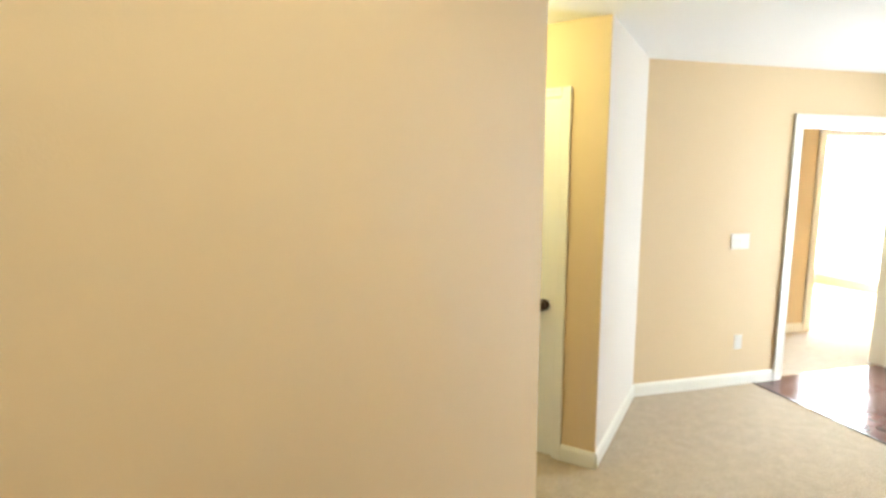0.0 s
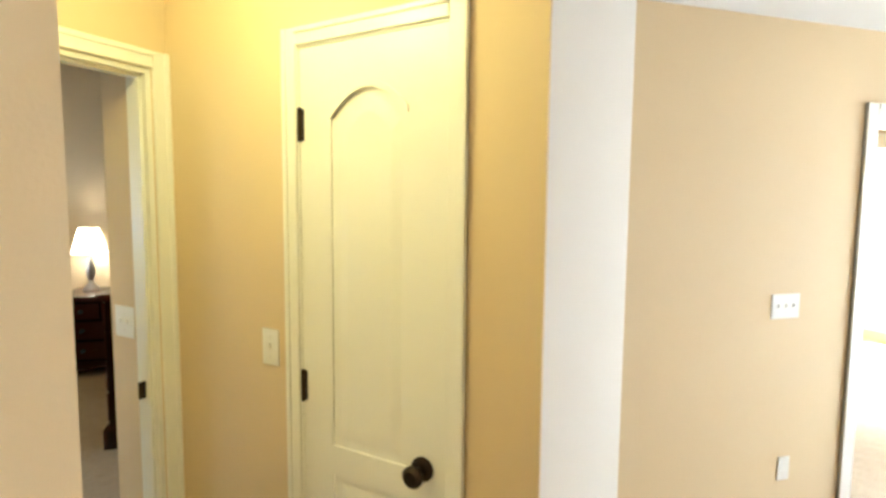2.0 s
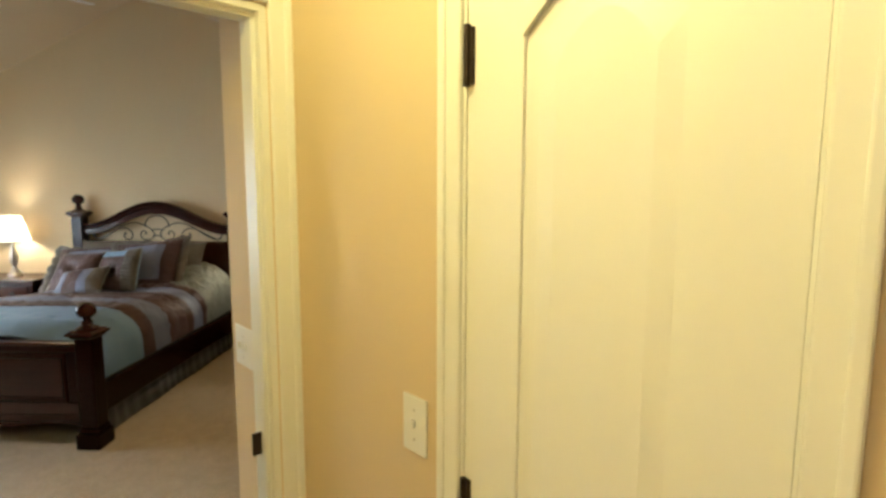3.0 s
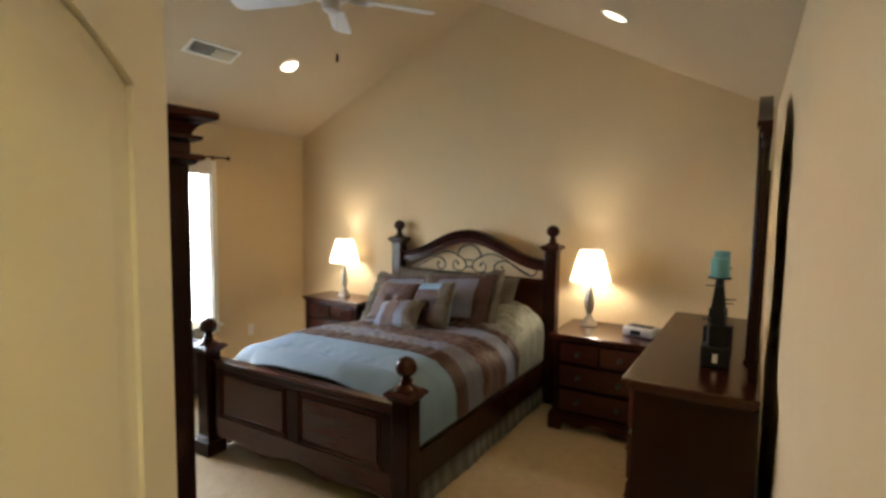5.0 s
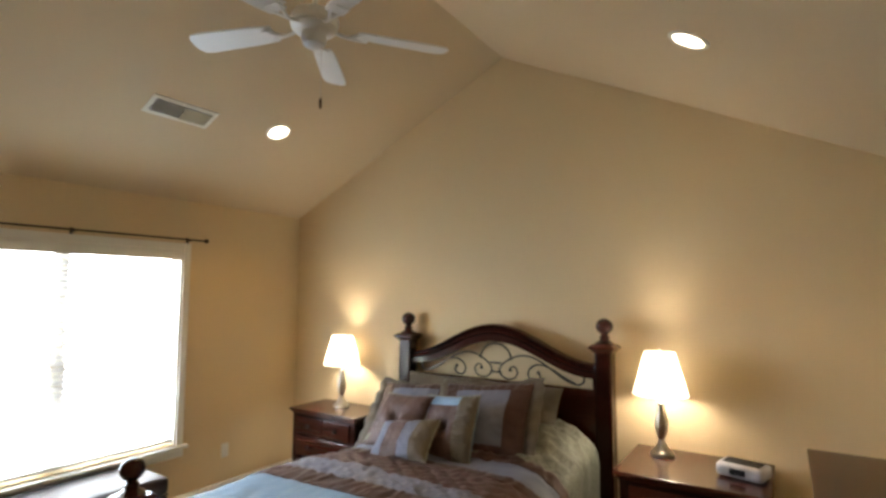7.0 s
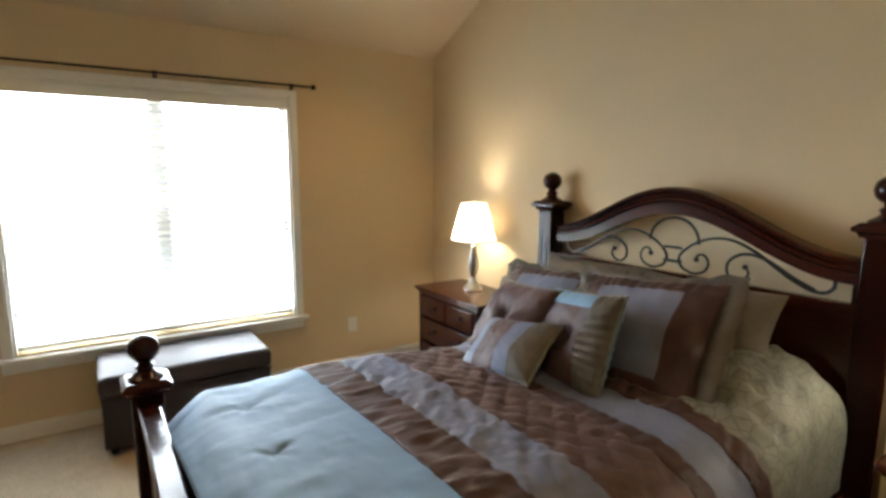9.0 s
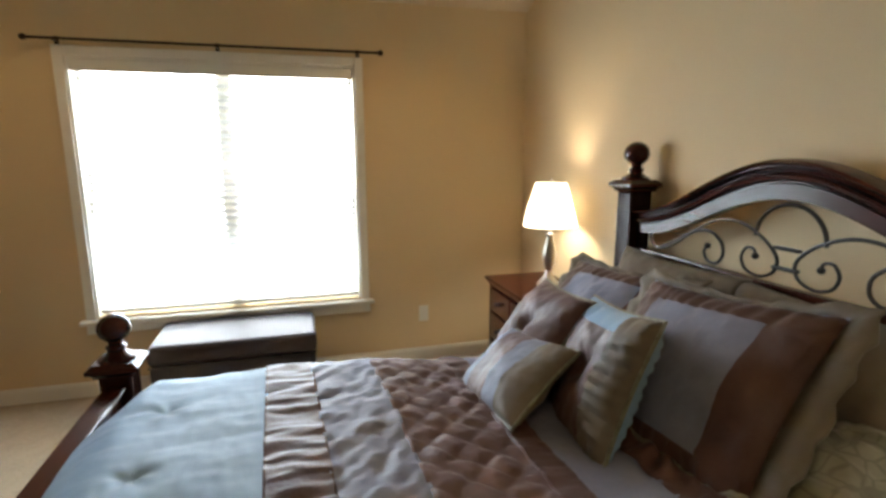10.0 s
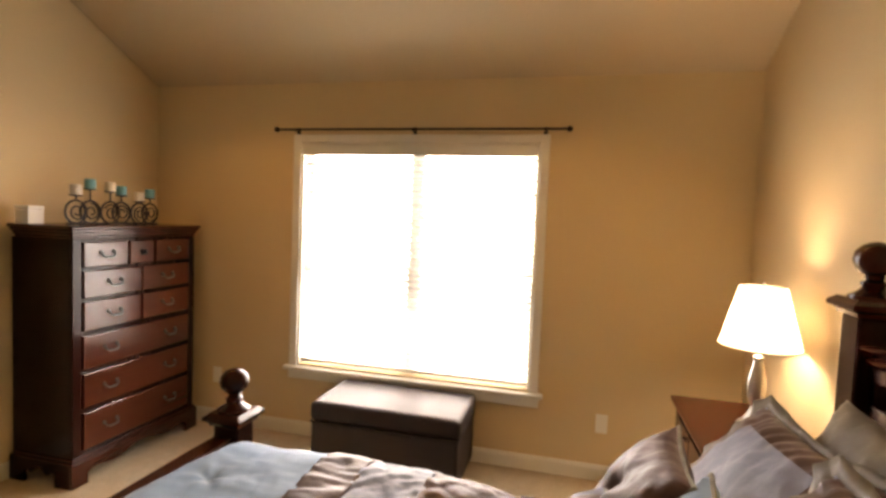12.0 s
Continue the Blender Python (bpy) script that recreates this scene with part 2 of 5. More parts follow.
wall("wall_foyer", (XF, HC[1]), HC, 0.13, H, [(XF - 5.28, XF - 4.135, 0.0, 2.03)])
wall("wall_foyer_east", (XF, 1.0), (XF, HC[1] + 0.13), 0.14, H, [(2.75 - 1.0, 4.04 - 1.0, 0.02, 2.05)])
wall("wall_corridor_west", LC, diag(-1.0, 1.434), 0.12, H)
wall("wall_passage", (LC[0] - 0.085, LC[1] + 0.085), diag(VL, HALL_F), -0.12, H)
wall("wall_corridor_east", diag(-1.0, -0.34), RC, 0.12, H)
wall("wall_corridor_end", diag(-1.0, -0.5), diag(-1.0, 1.5), -0.12, H)
wall("wall_foyer_south", (RC[0], 1.0), (XF + 0.14, 1.0), 0.12, H)
wall("wall_foyer_west", (RC[0] + 0.06, RC[1] - 0.1), (RC[0] + 0.06, 1.0), -0.1, H)
# lobby and sunlit room beyond the cased opening
wall("wall_lobby_west", (3.9, HC[1] + 0.13), (3.9, 5.30), -0.12, H)
wall("wall_lobby_north", (3.9, 5.30), (8.2, 5.30), -0.12, H, [(1.72, 3.15, 0.0, 2.07)])
wall("wall_lobby_south", (8.2, HC[1] + 0.13), (XF, HC[1] + 0.13), -0.12, H)
wall("wall_sunroom_west", (4.6, 5.42), (4.6, 8.6), -0.12, H)
wall("wall_sunroom_north", (4.6, 8.6), (8.2, 8.6), -0.12, H)
wall("wall_sunroom_east", (8.2, 8.6), (8.2, HC[1]), -0.12, H, [(8.6 - 7.6, 8.6 - 5.5, 0.12, 2.25)])
hallceil = bmesh.new()
poly = [diag(-1.2, 1.6), diag(4.0, 1.52), diag(3.97, HALL_F + 0.02), diag(CLO, HALL_F + 0.02), (2.75, 4.3), (3.85, 4.3), (3.85, 5.35), (4.55, 5.35), (4.55, 8.7), (8.3, 8.7), (8.3, 4.3), (5.6, 4.3), (5.6, 0.9), (2.8, 0.9), (2.8, 2.4), diag(-1.2, -0.5)]
a = [hallceil.verts.new((x, y, H)) for x, y in poly]
f = hallceil.faces.new(a)
r = bmesh.ops.extrude_face_region(hallceil, geom=[f])
bmesh.ops.translate(hallceil, verts=[v for v in r["geom"] if isinstance(v, bmesh.types.BMVert)], vec=(0, 0, 0.08))
tagged(part("ceiling_hall", hallceil, CEILW), "flat white painted hall ceiling", "ceiling", kind="structure")

# floors
bm = bmesh.new()
box(bm, XW - 0.2, 3.87, -2.0, YN + 0.2, -0.12, 0.0)
tagged(part("floor", bm, CARPET), "beige cut-pile carpet, slightly mottled", "carpet", kind="structure")
tagged(part("floor_foyer", boxed(3.87, 5.7, -2.0, HC[1] + 0.06, -0.12, -0.012), mat("grout", (0.10, 0.06, 0.045), 0.8, grain=0.3)), "dark tiled entry floor with thin joints", "floor", kind="structure")
tagged(part("floor_study", boxed(3.87, 8.4, HC[1] + 0.06, 8.8, -0.12, 0.0), CARPET), "pale beige carpet in the sunlit room", "carpet", kind="structure")

# ---- more materials ----
NICKEL = mat("brushed nickel", (0.55, 0.51, 0.45), 0.3, metal=1.0, grain=0.3, scale=60, second=(0.42, 0.38, 0.33))
IRON = mat("wrought iron", (0.036, 0.031, 0.027), 0.40, metal=0.45, grain=0.4, scale=60, bump=0.1, second=(0.06, 0.05, 0.042))
BLUE = mat("pale blue satin", (0.160, 0.272, 0.400), 0.58, grain=0.15, scale=90, stain=0.15, stain_scale=7, second=(0.134, 0.232, 0.348), sheen=0.05, bump=0.06, bump_scale=22, shine=0.28)
GREY = mat("blue grey crinkled satin", (0.142, 0.160, 0.225), 0.55, grain=0.2, scale=60, stain=0.4, stain_scale=12, second=(0.105, 0.116, 0.165), sheen=0.05, bump=0.32, bump_scale=34, shine=0.3)
BROWN = mat("chocolate satin", (0.058, 0.026, 0.019), 0.52, grain=0.2, scale=80, stain=0.4, stain_scale=12, second=(0.034, 0.016, 0.012), sheen=0.04, bump=0.32, bump_scale=34, shine=0.3)
TAUPE = mat("taupe satin", (0.088, 0.049, 0.044), 0.54, grain=0.2, scale=80, stain=0.3, stain_scale=14, second=(0.056, 0.032, 0.028), sheen=0.04, bump=0.32, bump_scale=34, shine=0.3)
OLIVE = mat("sage damask satin", (0.200, 0.205, 0.162), 0.55, grain=0.5, scale=16, stain=0.35, stain_scale=9, second=(0.115, 0.115, 0.09), sheen=0.05, bump=0.32, bump_scale=34, shine=0.28)
VEIN = OLIVE.node_tree
vo, vr, vm = VEIN.nodes.new("ShaderNodeTexVoronoi"), VEIN.nodes.new("ShaderNodeMapRange"), VEIN.nodes.new("ShaderNodeMix")
vo.feature, vm.data_type = "DISTANCE_TO_EDGE", "RGBA"
vo.inputs["Scale"].default_value = 22
vr.inputs[1].default_value, vr.inputs[2].default_value, vr.inputs[3].default_value, vr.inputs[4].default_value = 0.02, 0.09, 0.55, 0.0
base_in = VEIN.nodes["Principled BSDF"].inputs["Base Color"]
vm.inputs[7].default_value = (0.075, 0.075, 0.055, 1)
VEIN.links.new(VEIN.nodes["Texture Coordinate"].outputs["Object"], vo.inputs["Vector"])
VEIN.links.new(vo.outputs["Distance"], vr.inputs[0])
VEIN.links.new(vr.outputs[0], vm.inputs[0])
VEIN.links.new(base_in.links[0].from_socket, vm.inputs[6])
VEIN.links.new(vm.outputs[2], base_in)
SHAM = mat("taupe sham cloth", (0.120, 0.104, 0.080), 0.5, grain=0.3, scale=40, stain=0.3, stain_scale=9, second=(0.080, 0.068, 0.052), bump=0.3, bump_scale=30, shine=0.22)
SKIRT = mat("dark bed skirt", (0.026, 0.029, 0.028), 0.62, grain=0.3, scale=40, second=(0.014, 0.015, 0.015), sheen=0.3, bump=0.1, shine=0.22)
LEATHER = mat("brown leatherette", (0.040, 0.028, 0.027), 0.55, shine=0.32, grain=0.3, scale=90, bump=0.12, stain=0.3, second=(0.031, 0.021, 0.019))
PLASTIC = mat("white plastic plate", (0.78, 0.76, 0.70), 0.35, grain=0.05, stain=0.05, second=(0.72, 0.70, 0.64))
FANW = mat("white fan enamel", (0.72, 0.72, 0.72), 0.4, grain=0.08, scale=20, stain=0.1, second=(0.64, 0.64, 0.64))
TEAL = mat("turquoise wax", (0.12, 0.36, 0.40), 0.5, grain=0.2, scale=30, second=(0.09, 0.29, 0.33))
IVORY = mat("ivory wax", (0.72, 0.66, 0.55), 0.5, grain=0.15, scale=30, second=(0.64, 0.58, 0.47))
SILVER = mat("silver plastic", (0.50, 0.50, 0.52), 0.35, metal=0.3, grain=0.1, second=(0.44, 0.44, 0.46))
BLACK = mat("black plastic", (0.009, 0.009, 0.010), 0.55, grain=0.1, shine=0.2)
MIRROR = mat("mirror glass", (0.85, 0.86, 0.86), 0.02, metal=1.0, second=(0.85, 0.86, 0.86))
MIRROR.node_tree.nodes["Principled BSDF"].inputs["Roughness"].default_value = 0.02
LIT = glow("lit downlight lens", (1.0, 0.86, 0.62), 14.0)


def shade_cloth(name, color, through_part):
    m = bpy.data.materials.new(name)
    m.use_nodes = True
    nt = m.node_tree
    b = nt.nodes["Principled BSDF"]
    b.inputs["Base Color"].default_value, b.inputs["Roughness"].default_value = (*color, 1), 0.8
    tr, mx = nt.nodes.new("ShaderNodeBsdfTranslucent"), nt.nodes.new("ShaderNodeMixShader")
    tx, cr = nt.nodes.new("ShaderNodeTexNoise"), nt.nodes.new("ShaderNodeMix")
    tx.inputs["Scale"].default_value = 90
    cr.data_type = "RGBA"
    cr.inputs[6].default_value, cr.inputs[7].default_value = (*color, 1), (*[c * 0.92 for c in color], 1)
    nt.links.new(tx.outputs[0], cr.inputs[0])
    nt.links.new(cr.outputs[2], tr.inputs[0])
    nt.links.new(cr.outputs[2], b.inputs["Base Color"])
    mx.inputs[0].default_value = through_part
    nt.links.new(b.outputs[0], mx.inputs[1])
    nt.links.new(tr.outputs[0], mx.inputs[2])
    nt.links.new(mx.outputs[0], nt.nodes["Material Output"].inputs[0])
    return m


SHADE = shade_cloth("linen lamp shade", (0.88, 0.84, 0.75), 0.65)
SLAT = shade_cloth("white blind slat", (0.86, 0.86, 0.84), 0.5)


def glass(name):
    m = bpy.data.materials.new(name)
    m.use_nodes = True
    b = m.node_tree.nodes["Principled BSDF"]
    b.inputs["Transmission Weight"].default_value, b.inputs["Roughness"].default_value, b.inputs["IOR"].default_value = 1.0, 0.0, 1.45
    return m


GLASS = glass("window glass")


# ---- more mesh helpers ----
def smooth_line(pts, per=6, closed=False):
    """Catmull-Rom through the points."""
    p = [Vector(a) for a in pts]
    n, out = len(p), []
    for i in range(n if closed else n - 1):
        a, b, c, d = (p[(i + k) % n] if closed else p[min(max(i + k, 0), n - 1)] for k in (-1, 0, 1, 2))
        for j in range(per):
            t = j / per
            out.append(0.5 * (2 * b + (c - a) * t + (2 * a - 5 * b + 4 * c - d) * t * t + (3 * b - a - 3 * c + d) * t ** 3))
    return out if closed else out + [p[-1]]


def tube(pts, r, sides=8, closed=False, bm=None, ends=True):
    bm = bm or bmesh.new()
    p = [Vector(a) for a in pts]
    n, rings, up = len(p), [], None
    for i in range(n):
        t = ((p[(i + 1) % n] - p[i - 1]) if closed else (p[min(i + 1, n - 1)] - p[max(i - 1, 0)])).normalized()
        if up is None:
            up = t.orthogonal().normalized()
        up = (up - t * up.dot(t)).normalized()
        side = t.cross(up)
        rad = r(i / max(1, n - 1)) if callable(r) else r
        rings.append([bm.verts.new(p[i] + rad * (math.cos(2 * math.pi * k / sides) * up + math.sin(2 * math.pi * k / sides) * side)) for k in range(sides)])
    pairs = list(zip(rings, rings[1:])) + ([(rings[-1], rings[0])] if closed else [])
    for a, b in pairs:
        for k in range(sides):
            bm.faces.new((a[k], a[(k + 1) % sides], b[(k + 1) % sides], b[k]))
    if ends and not closed:
        bm.faces.new(rings[0][::-1]), bm.faces.new(rings[-1])
    return bm


def ball(r, m=None, bm=None, segs=16):
    prof = [(max(0.0005, r * math.sin(math.pi * k / 10)), -r * math.cos(math.pi * k / 10)) for k in range(11)]
    return lathe(prof, segs, m, bm)


T = Matrix.Translation


def moulded(bm, w0, w1, d0, d1, steps, m=None):
    """Stacked rectangular mouldings: steps of (z0, z1, out)."""
    for z0, z1, out in steps:
        box(bm, w0 - out, w1 + out, d0 - out, d1 + out, z0, z1, min(0.006, (z1 - z0) * 0.3), m)
    return bm


def loft(x0, x1, y0, y1, profile, m=None, back=True):
    """A moulding wrapped round a rectangle: profile of (z, out). back: also out at the y0 side."""
    bm = bmesh.new()
    loops = []
    for z, o in profile:
        yb = y0 - o if back else y0
        loops.append([bm.verts.new(c) for c in ((x0 - o, yb, z), (x1 + o, yb, z), (x1 + o, y1 + o, z), (x0 - o, y1 + o, z))])
    for a, b in zip(loops, loops[1:]):
        for k in range(4):
            bm.faces.new((a[k], a[(k + 1) % 4], b[(k + 1) % 4], b[k]))
    bm.faces.new(loops[0][::-1]), bm.faces.new(loops[-1])
    if m is not None:
        bmesh.ops.transform(bm, matrix=m, verts=bm.verts)
    return bm


# ---- trim: baseboards, casings, windows, doors ----
BASE = [(0, 0), (0.014, 0), (0.014, 0.075), (0.009, 0.088), (0.004, 0.095), (0, 0.095)]
bl = "white painted baseboard along the wall"
for a, b in [((XW, YN), (XW, YS)), ((XE, YN), (XW, YN)), (E0, (XE, YN)), ((XW, YS), W0),
             (diag(VR, BED_F), E0), (W0, diag(VL, BED_F)), (HC, CE), ((4.06, HC[1]), HC),
             (CE, diag(CLO, (CD0 - 0.05) * R2)), (diag(CLO, (CD1 + 0.05) * R2), diag(CLO, HALL_F)),
             (LC, diag(-1.0, 1.434)), (diag(-1.0, -0.34), RC), ((XF, HC[1]), (5.36, HC[1]))]:
    run("baseboard", a, b, BASE, label=bl, category="baseboard")


def casing(name, p0, p1, s0, s1, top, width=0.06, thick=0.02, z0=0.0, label="white painted door casing"):
    """Casing round an opening on the wall p0 to p1, proud to the left of that way."""
    p0, p1 = Vector((*p0, 0)), Vector((*p1, 0))
    way = (p1 - p0).normalized()
    left = Vector((-way.y, way.x, 0))
    m = Matrix(((way.x, left.x, 0, p0.x), (way.y, left.y, 0, p0.y), (0, 0, 1, 0), (0, 0, 0, 1)))
    frame_ob = empty(name, label=label, category="casing", kind="structure")
    for nm, (a, b, lo, hi) in {"casing_side": (s0 - width, s0, z0, top + width), "casing_side ": (s1, s1 + width, z0, top + width), "casing_head": (s0, s1, top, top + width)}.items():
        bm = bmesh.new()
        box(bm, a, b, 0.0, thick * 0.7, lo, hi, 0.004)
        if nm == "casing_head":
            box(bm, a, b, 0.0, thick, hi - width * 0.35, hi - 0.001, 0.004)
        else:
            out = (a, a + width * 0.35) if b <= s0 + 1e-6 else (b - width * 0.35, b)
            box(bm, out[0], out[1], 0.0, thick, lo, hi, 0.004)
        bmesh.ops.transform(bm, matrix=m, verts=bm.verts)
        part(nm.strip(), bm, TRIM, frame_ob)
    return frame_ob


def jamb(name, p0, p1, s0, s1, top, depth, z0=0.0, thick=0.018, stop=True):
    """Lining of an opening; depth goes to the right of the way."""
    p0, p1 = Vector((*p0, 0)), Vector((*p1, 0))
    way = (p1 - p0).normalized()
    right = Vector((way.y, -way.x, 0))
    m = Matrix(((way.x, right.x, 0, p0.x), (way.y, right.y, 0, p0.y), (0, 0, 1, 0), (0, 0, 0, 1)))
    ob = empty(name, label="white painted door frame lining", category="door frame", kind="structure")
    for nm, a, b, lo, hi in (("jamb_side", s0, s0 + thick, z0, top), ("jamb_side", s1 - thick, s1, z0, top), ("jamb_head", s0 + thick, s1 - thick, top - thick, top)):
        bm = boxed(a, b, -0.004, depth + 0.004, lo, hi)
        if stop:
            if nm == "jamb_head":
                box(bm, a, b, depth * 0.45, depth * 0.75, lo - 0.01, lo)
            elif a == s0:
                box(bm, b, b + 0.01, depth * 0.45, depth * 0.75, lo, hi - thick)
            else:
                box(bm, a - 0.01, a, depth * 0.45, depth * 0.75, lo, hi - thick)
        bmesh.ops.transform(bm, matrix=m, verts=bm.verts)
        part(nm, bm, TRIM, ob)
    return ob


def door_leaf(name, w, h, m, knob_side=1, label="", hinge_zs=(), knob_z=0.94, faces=(-1, 1)):
    """A two-panel door with an arched top panel. Local x across, y through (front is -y), z up."""
    d = empty(name, m, label=label, category="door", kind="structure")
    core = 0.026
    part("core", boxed(0, w, -core / 2, core / 2, 0, h), TRIM, d)
    st = min(0.115, w * 0.235)
    lock, bot = (0.80, 0.89), 0.22
    spring, rise = h - 0.205, 0.075
    arch = [(st + (w - 2 * st) * k / 12, spring + rise * math.sin(math.pi * k / 12) ** 0.9) for k in range(13)]
    for sgn in faces:
        y0 = core / 2 * sgn

        def face(nm, pts, depth=0.0065):
            bm = prism(pts, depth * sgn, T((0, y0, 0)))
            return part(nm, bm, TRIM, d)
        face("stile", [(0, 0), (st, 0), (st, h), (0, h)])
        face("stile", [(w - st, 0), (w, 0), (w, h), (w - st, h)])
        face("top_rail", [(st, h)] + arch + [(w - st, h)])
        face("arch_moulding", arch + [(x, z + 0.020) for x, z in reversed(arch)], 0.0115)
        face("lock_rail", [(st, lock[0]), (w - st, lock[0]), (w - st, lock[1]), (st, lock[1])])
        face("bottom_rail", [(st, 0), (w - st, 0), (w - st, bot), (st, bot)])
        g = 0.03
        up = [(st + g, lock[1] + g), (w - st - g, lock[1] + g)] + [(st + g + (w - 2 * st - 2 * g) * (1 - k / 12), spring - g * 0.6 + (rise - 0.01) * math.sin(math.pi * k / 12) ** 0.9) for k in range(13)]
        for pts in (up, [(st + g, bot + g), (w - st - g, bot + g), (w - st - g, lock[0] - g), (st + g, lock[0] - g)]):
            bm = bmesh.new()
            cx, cz = sum(p[0] for p in pts) / len(pts), (min(p[1] for p in pts) + max(p[1] for p in pts)) / 2
            hx_, hz_ = w / 2 - st, (max(p[1] for p in pts) - min(p[1] for p in pts)) / 2

            def shrink(p, e):
                return (cx + (p[0] - cx) * (1 - e / hx_), cz + (p[1] - cz) * (1 - e / hz_))
            loops = [[bm.verts.new((*[shrink(p, e)[0]], y0 + dep * sgn, shrink(p, e)[1])) for p in pts] for e, dep in ((-0.026, -0.002), (0.0, 0.0008), (0.034, 0.0052))]
            for la, lb in zip(loops, loops[1:]):
                for k in range(len(pts)):
                    bm.faces.new((la[k], la[(k + 1) % len(pts)], lb[(k + 1) % len(pts)], lb[k]))
            bm.faces.new(loops[-1])
            part("panel", bm, TRIM, d)
        kx = (w - 0.065) if knob_side > 0 else 0.065
        turn = pose(kx, (core / 2 + 0.0085) * sgn, knob_z, 90 if sgn < 0 else -90)
        bm = lathe([(0.0, 0), (0.033, 0), (0.033, 0.006), (0.026, 0.011), (0.013, 0.014), (0.012, 0.03), (0.020, 0.036), (0.029, 0.047), (0.029, 0.056), (0.020, 0.066), (0.001, 0.069)], 20, turn)
        part("knob", bm, BRONZE, d, "dark bronze round door knob", smooth=True)
    for z in hinge_zs:
        hx = 0.006 if knob_side > 0 else w - 0.006
        bm = boxed(hx - 0.006, hx + 0.010, -core / 2 - 0.014, -core / 2 - 0.006, z - 0.045, z + 0.045, 0.002)
        lathe([(0.006, -0.048), (0.006, 0.048)], 10, T((hx, -core / 2 - 0.016, z)), bm)
        part("hinge", bm, BRONZE, d, "dark bronze hinge")
    return d


# bedroom door: casing towards the hall and the room, lining, open leaf
pa, pb = diag(CLO, BED_F), diag(VL - 0.17, BED_F)
ha, hb = diag(VL - 0.17, HALL_F), diag(CLO, HALL_F)
depth = (BED_F - HALL_F) / R2
casing("door_casing", hb, ha, (CLO - DR) / R2, (CLO - DL) / R2, 2.05, width=0.057)
jamb("door_frame_1", pa, pb, (CLO - DR) / R2, (CLO - DL) / R2, 2.05, -depth)
bm = boxed(-0.002, 0.002, -0.014, 0.014, -0.03, 0.03)
o = part("strike_plate", bm, BRONZE)
sp = diag(DR - 0.055, BED_F - 0.09)
o.matrix_world = pose(sp[0], sp[1], 0.95, 0, 0, -45)
tagged(o, "dark bronze strike plate in the door frame", "strike plate")
hin = Vector((*diag(DL + 0.04, BED_F + 0.02), 0.012))
ang = math.degrees(math.atan2(4.485 - hin.y, -0.155 - hin.x))
door_leaf("door_1", 0.762, 2.03, pose(*hin, 0, 0, ang), 1, "white two-panel bedroom door standing open", (0.25, 1.0, 1.8))

# closet door
ca, cb = CE, diag(CLO, HALL_F)
c0, c1 = HALL_F / R2 - CD1, HALL_F / R2 - CD0
casing("closet_casing", ca, cb, CD0 + cd0, CD1 + cd0, 2.055, width=0.05)
jamb("closet_frame", ca, cb, CD0 + cd0, CD1 + cd0, 2.055, 0.05, stop=False, thick=0.006)
wv = Vector((1, -1, 0)) / R2
ch = Vector((*diag(CLO, HALL_F), 0)) + wv * (c0 + 0.008)
door_leaf("closet_door", c1 - c0 - 0.0152, 2.037, pose(ch.x + 0.012, ch.y + 0.012, 0.01, 0, 0, -45), 1, "narrow white two-panel closet door, closed", (0.25, 1.055, 1.822), knob_z=0.90, faces=(-1,))

# cased opening to the lobby, and the doorway behind it
casing("opening_casing", (XF, HC[1]), (HC[0], HC[1]), XF - 5.28, XF - 4.135, 2.03, width=0.075)
jamb("opening_frame", (XF, HC[1]), (HC[0], HC[1]), XF - 5.28, XF - 4.135, 2.03, 0.13, stop=False)
casing("sunroom_casing", (8.2, 5.30), (3.9, 5.30), 8.2 - 7.05, 8.2 - 5.62, 2.07, width=0.09)
jamb("sunroom_frame", (8.2, 5.30), (3.9, 5.30), 8.2 - 7.05, 8.2 - 5.62, 2.07, 0.12)
o = part("strike_plate", boxed(5.637, 5.641, 5.34, 5.365, 0.91, 0.97), BRONZE)
tagged(o, "small dark strike plate on the white door frame", "strike plate")
run("baseboard", (3.9, 5.30), (5.53, 5.30), [(-o_, u) for o_, u in BASE], label=bl, category="baseboard")

# front door with its side light, in the foyer's east wall
fd = empty("door_2", label="white glazed entry door beside a tall side light", category="door", kind="structure")
part("casing_side", boxed(XF - 0.022, XF, 4.04, 4.09, 0.0, 2.10, 0.004), TRIM, fd)
part("casing_head", boxed(XF - 0.022, XF, 2.69, 4.04, 2.05, 2.10, 0.004), TRIM, fd)
part("casing_side", boxed(XF - 0.022, XF, 2.69, 2.75, 0.0, 2.05, 0.004), TRIM, fd)
part("mullion", boxed(XF - 0.005, XF + 0.10, 3.74, 3.79, 0.03, 2.05, 0.004), TRIM, fd)
part("side_rail", boxed(XF + 0.02, XF + 0.06, 3.79, 4.04, 1.93, 1.975, 0.004), TRIM, fd)
part("side_rail", boxed(XF + 0.02, XF + 0.06, 3.79, 4.04, 0.03, 0.12, 0.004), TRIM, fd)
part("side_glass", boxed(XF + 0.035, XF + 0.041, 3.79, 4.04, 0.12, 2.05), GLASS, fd).visible_shadow = False
part("threshold", boxed(XF - 0.03, XF + 0.12, 2.75, 4.04, -0.01, 0.03, 0.005), BRONZE, fd, "dark bronze threshold")
part("leaf_stile", boxed(XF + 0.02, XF + 0.065, 3.62, 3.74, 0.03, 2.05, 0.003), TRIM, fd)
part("leaf_stile", boxed(XF + 0.02, XF + 0.065, 2.75, 2.87, 0.03, 2.05, 0.003), TRIM, fd)
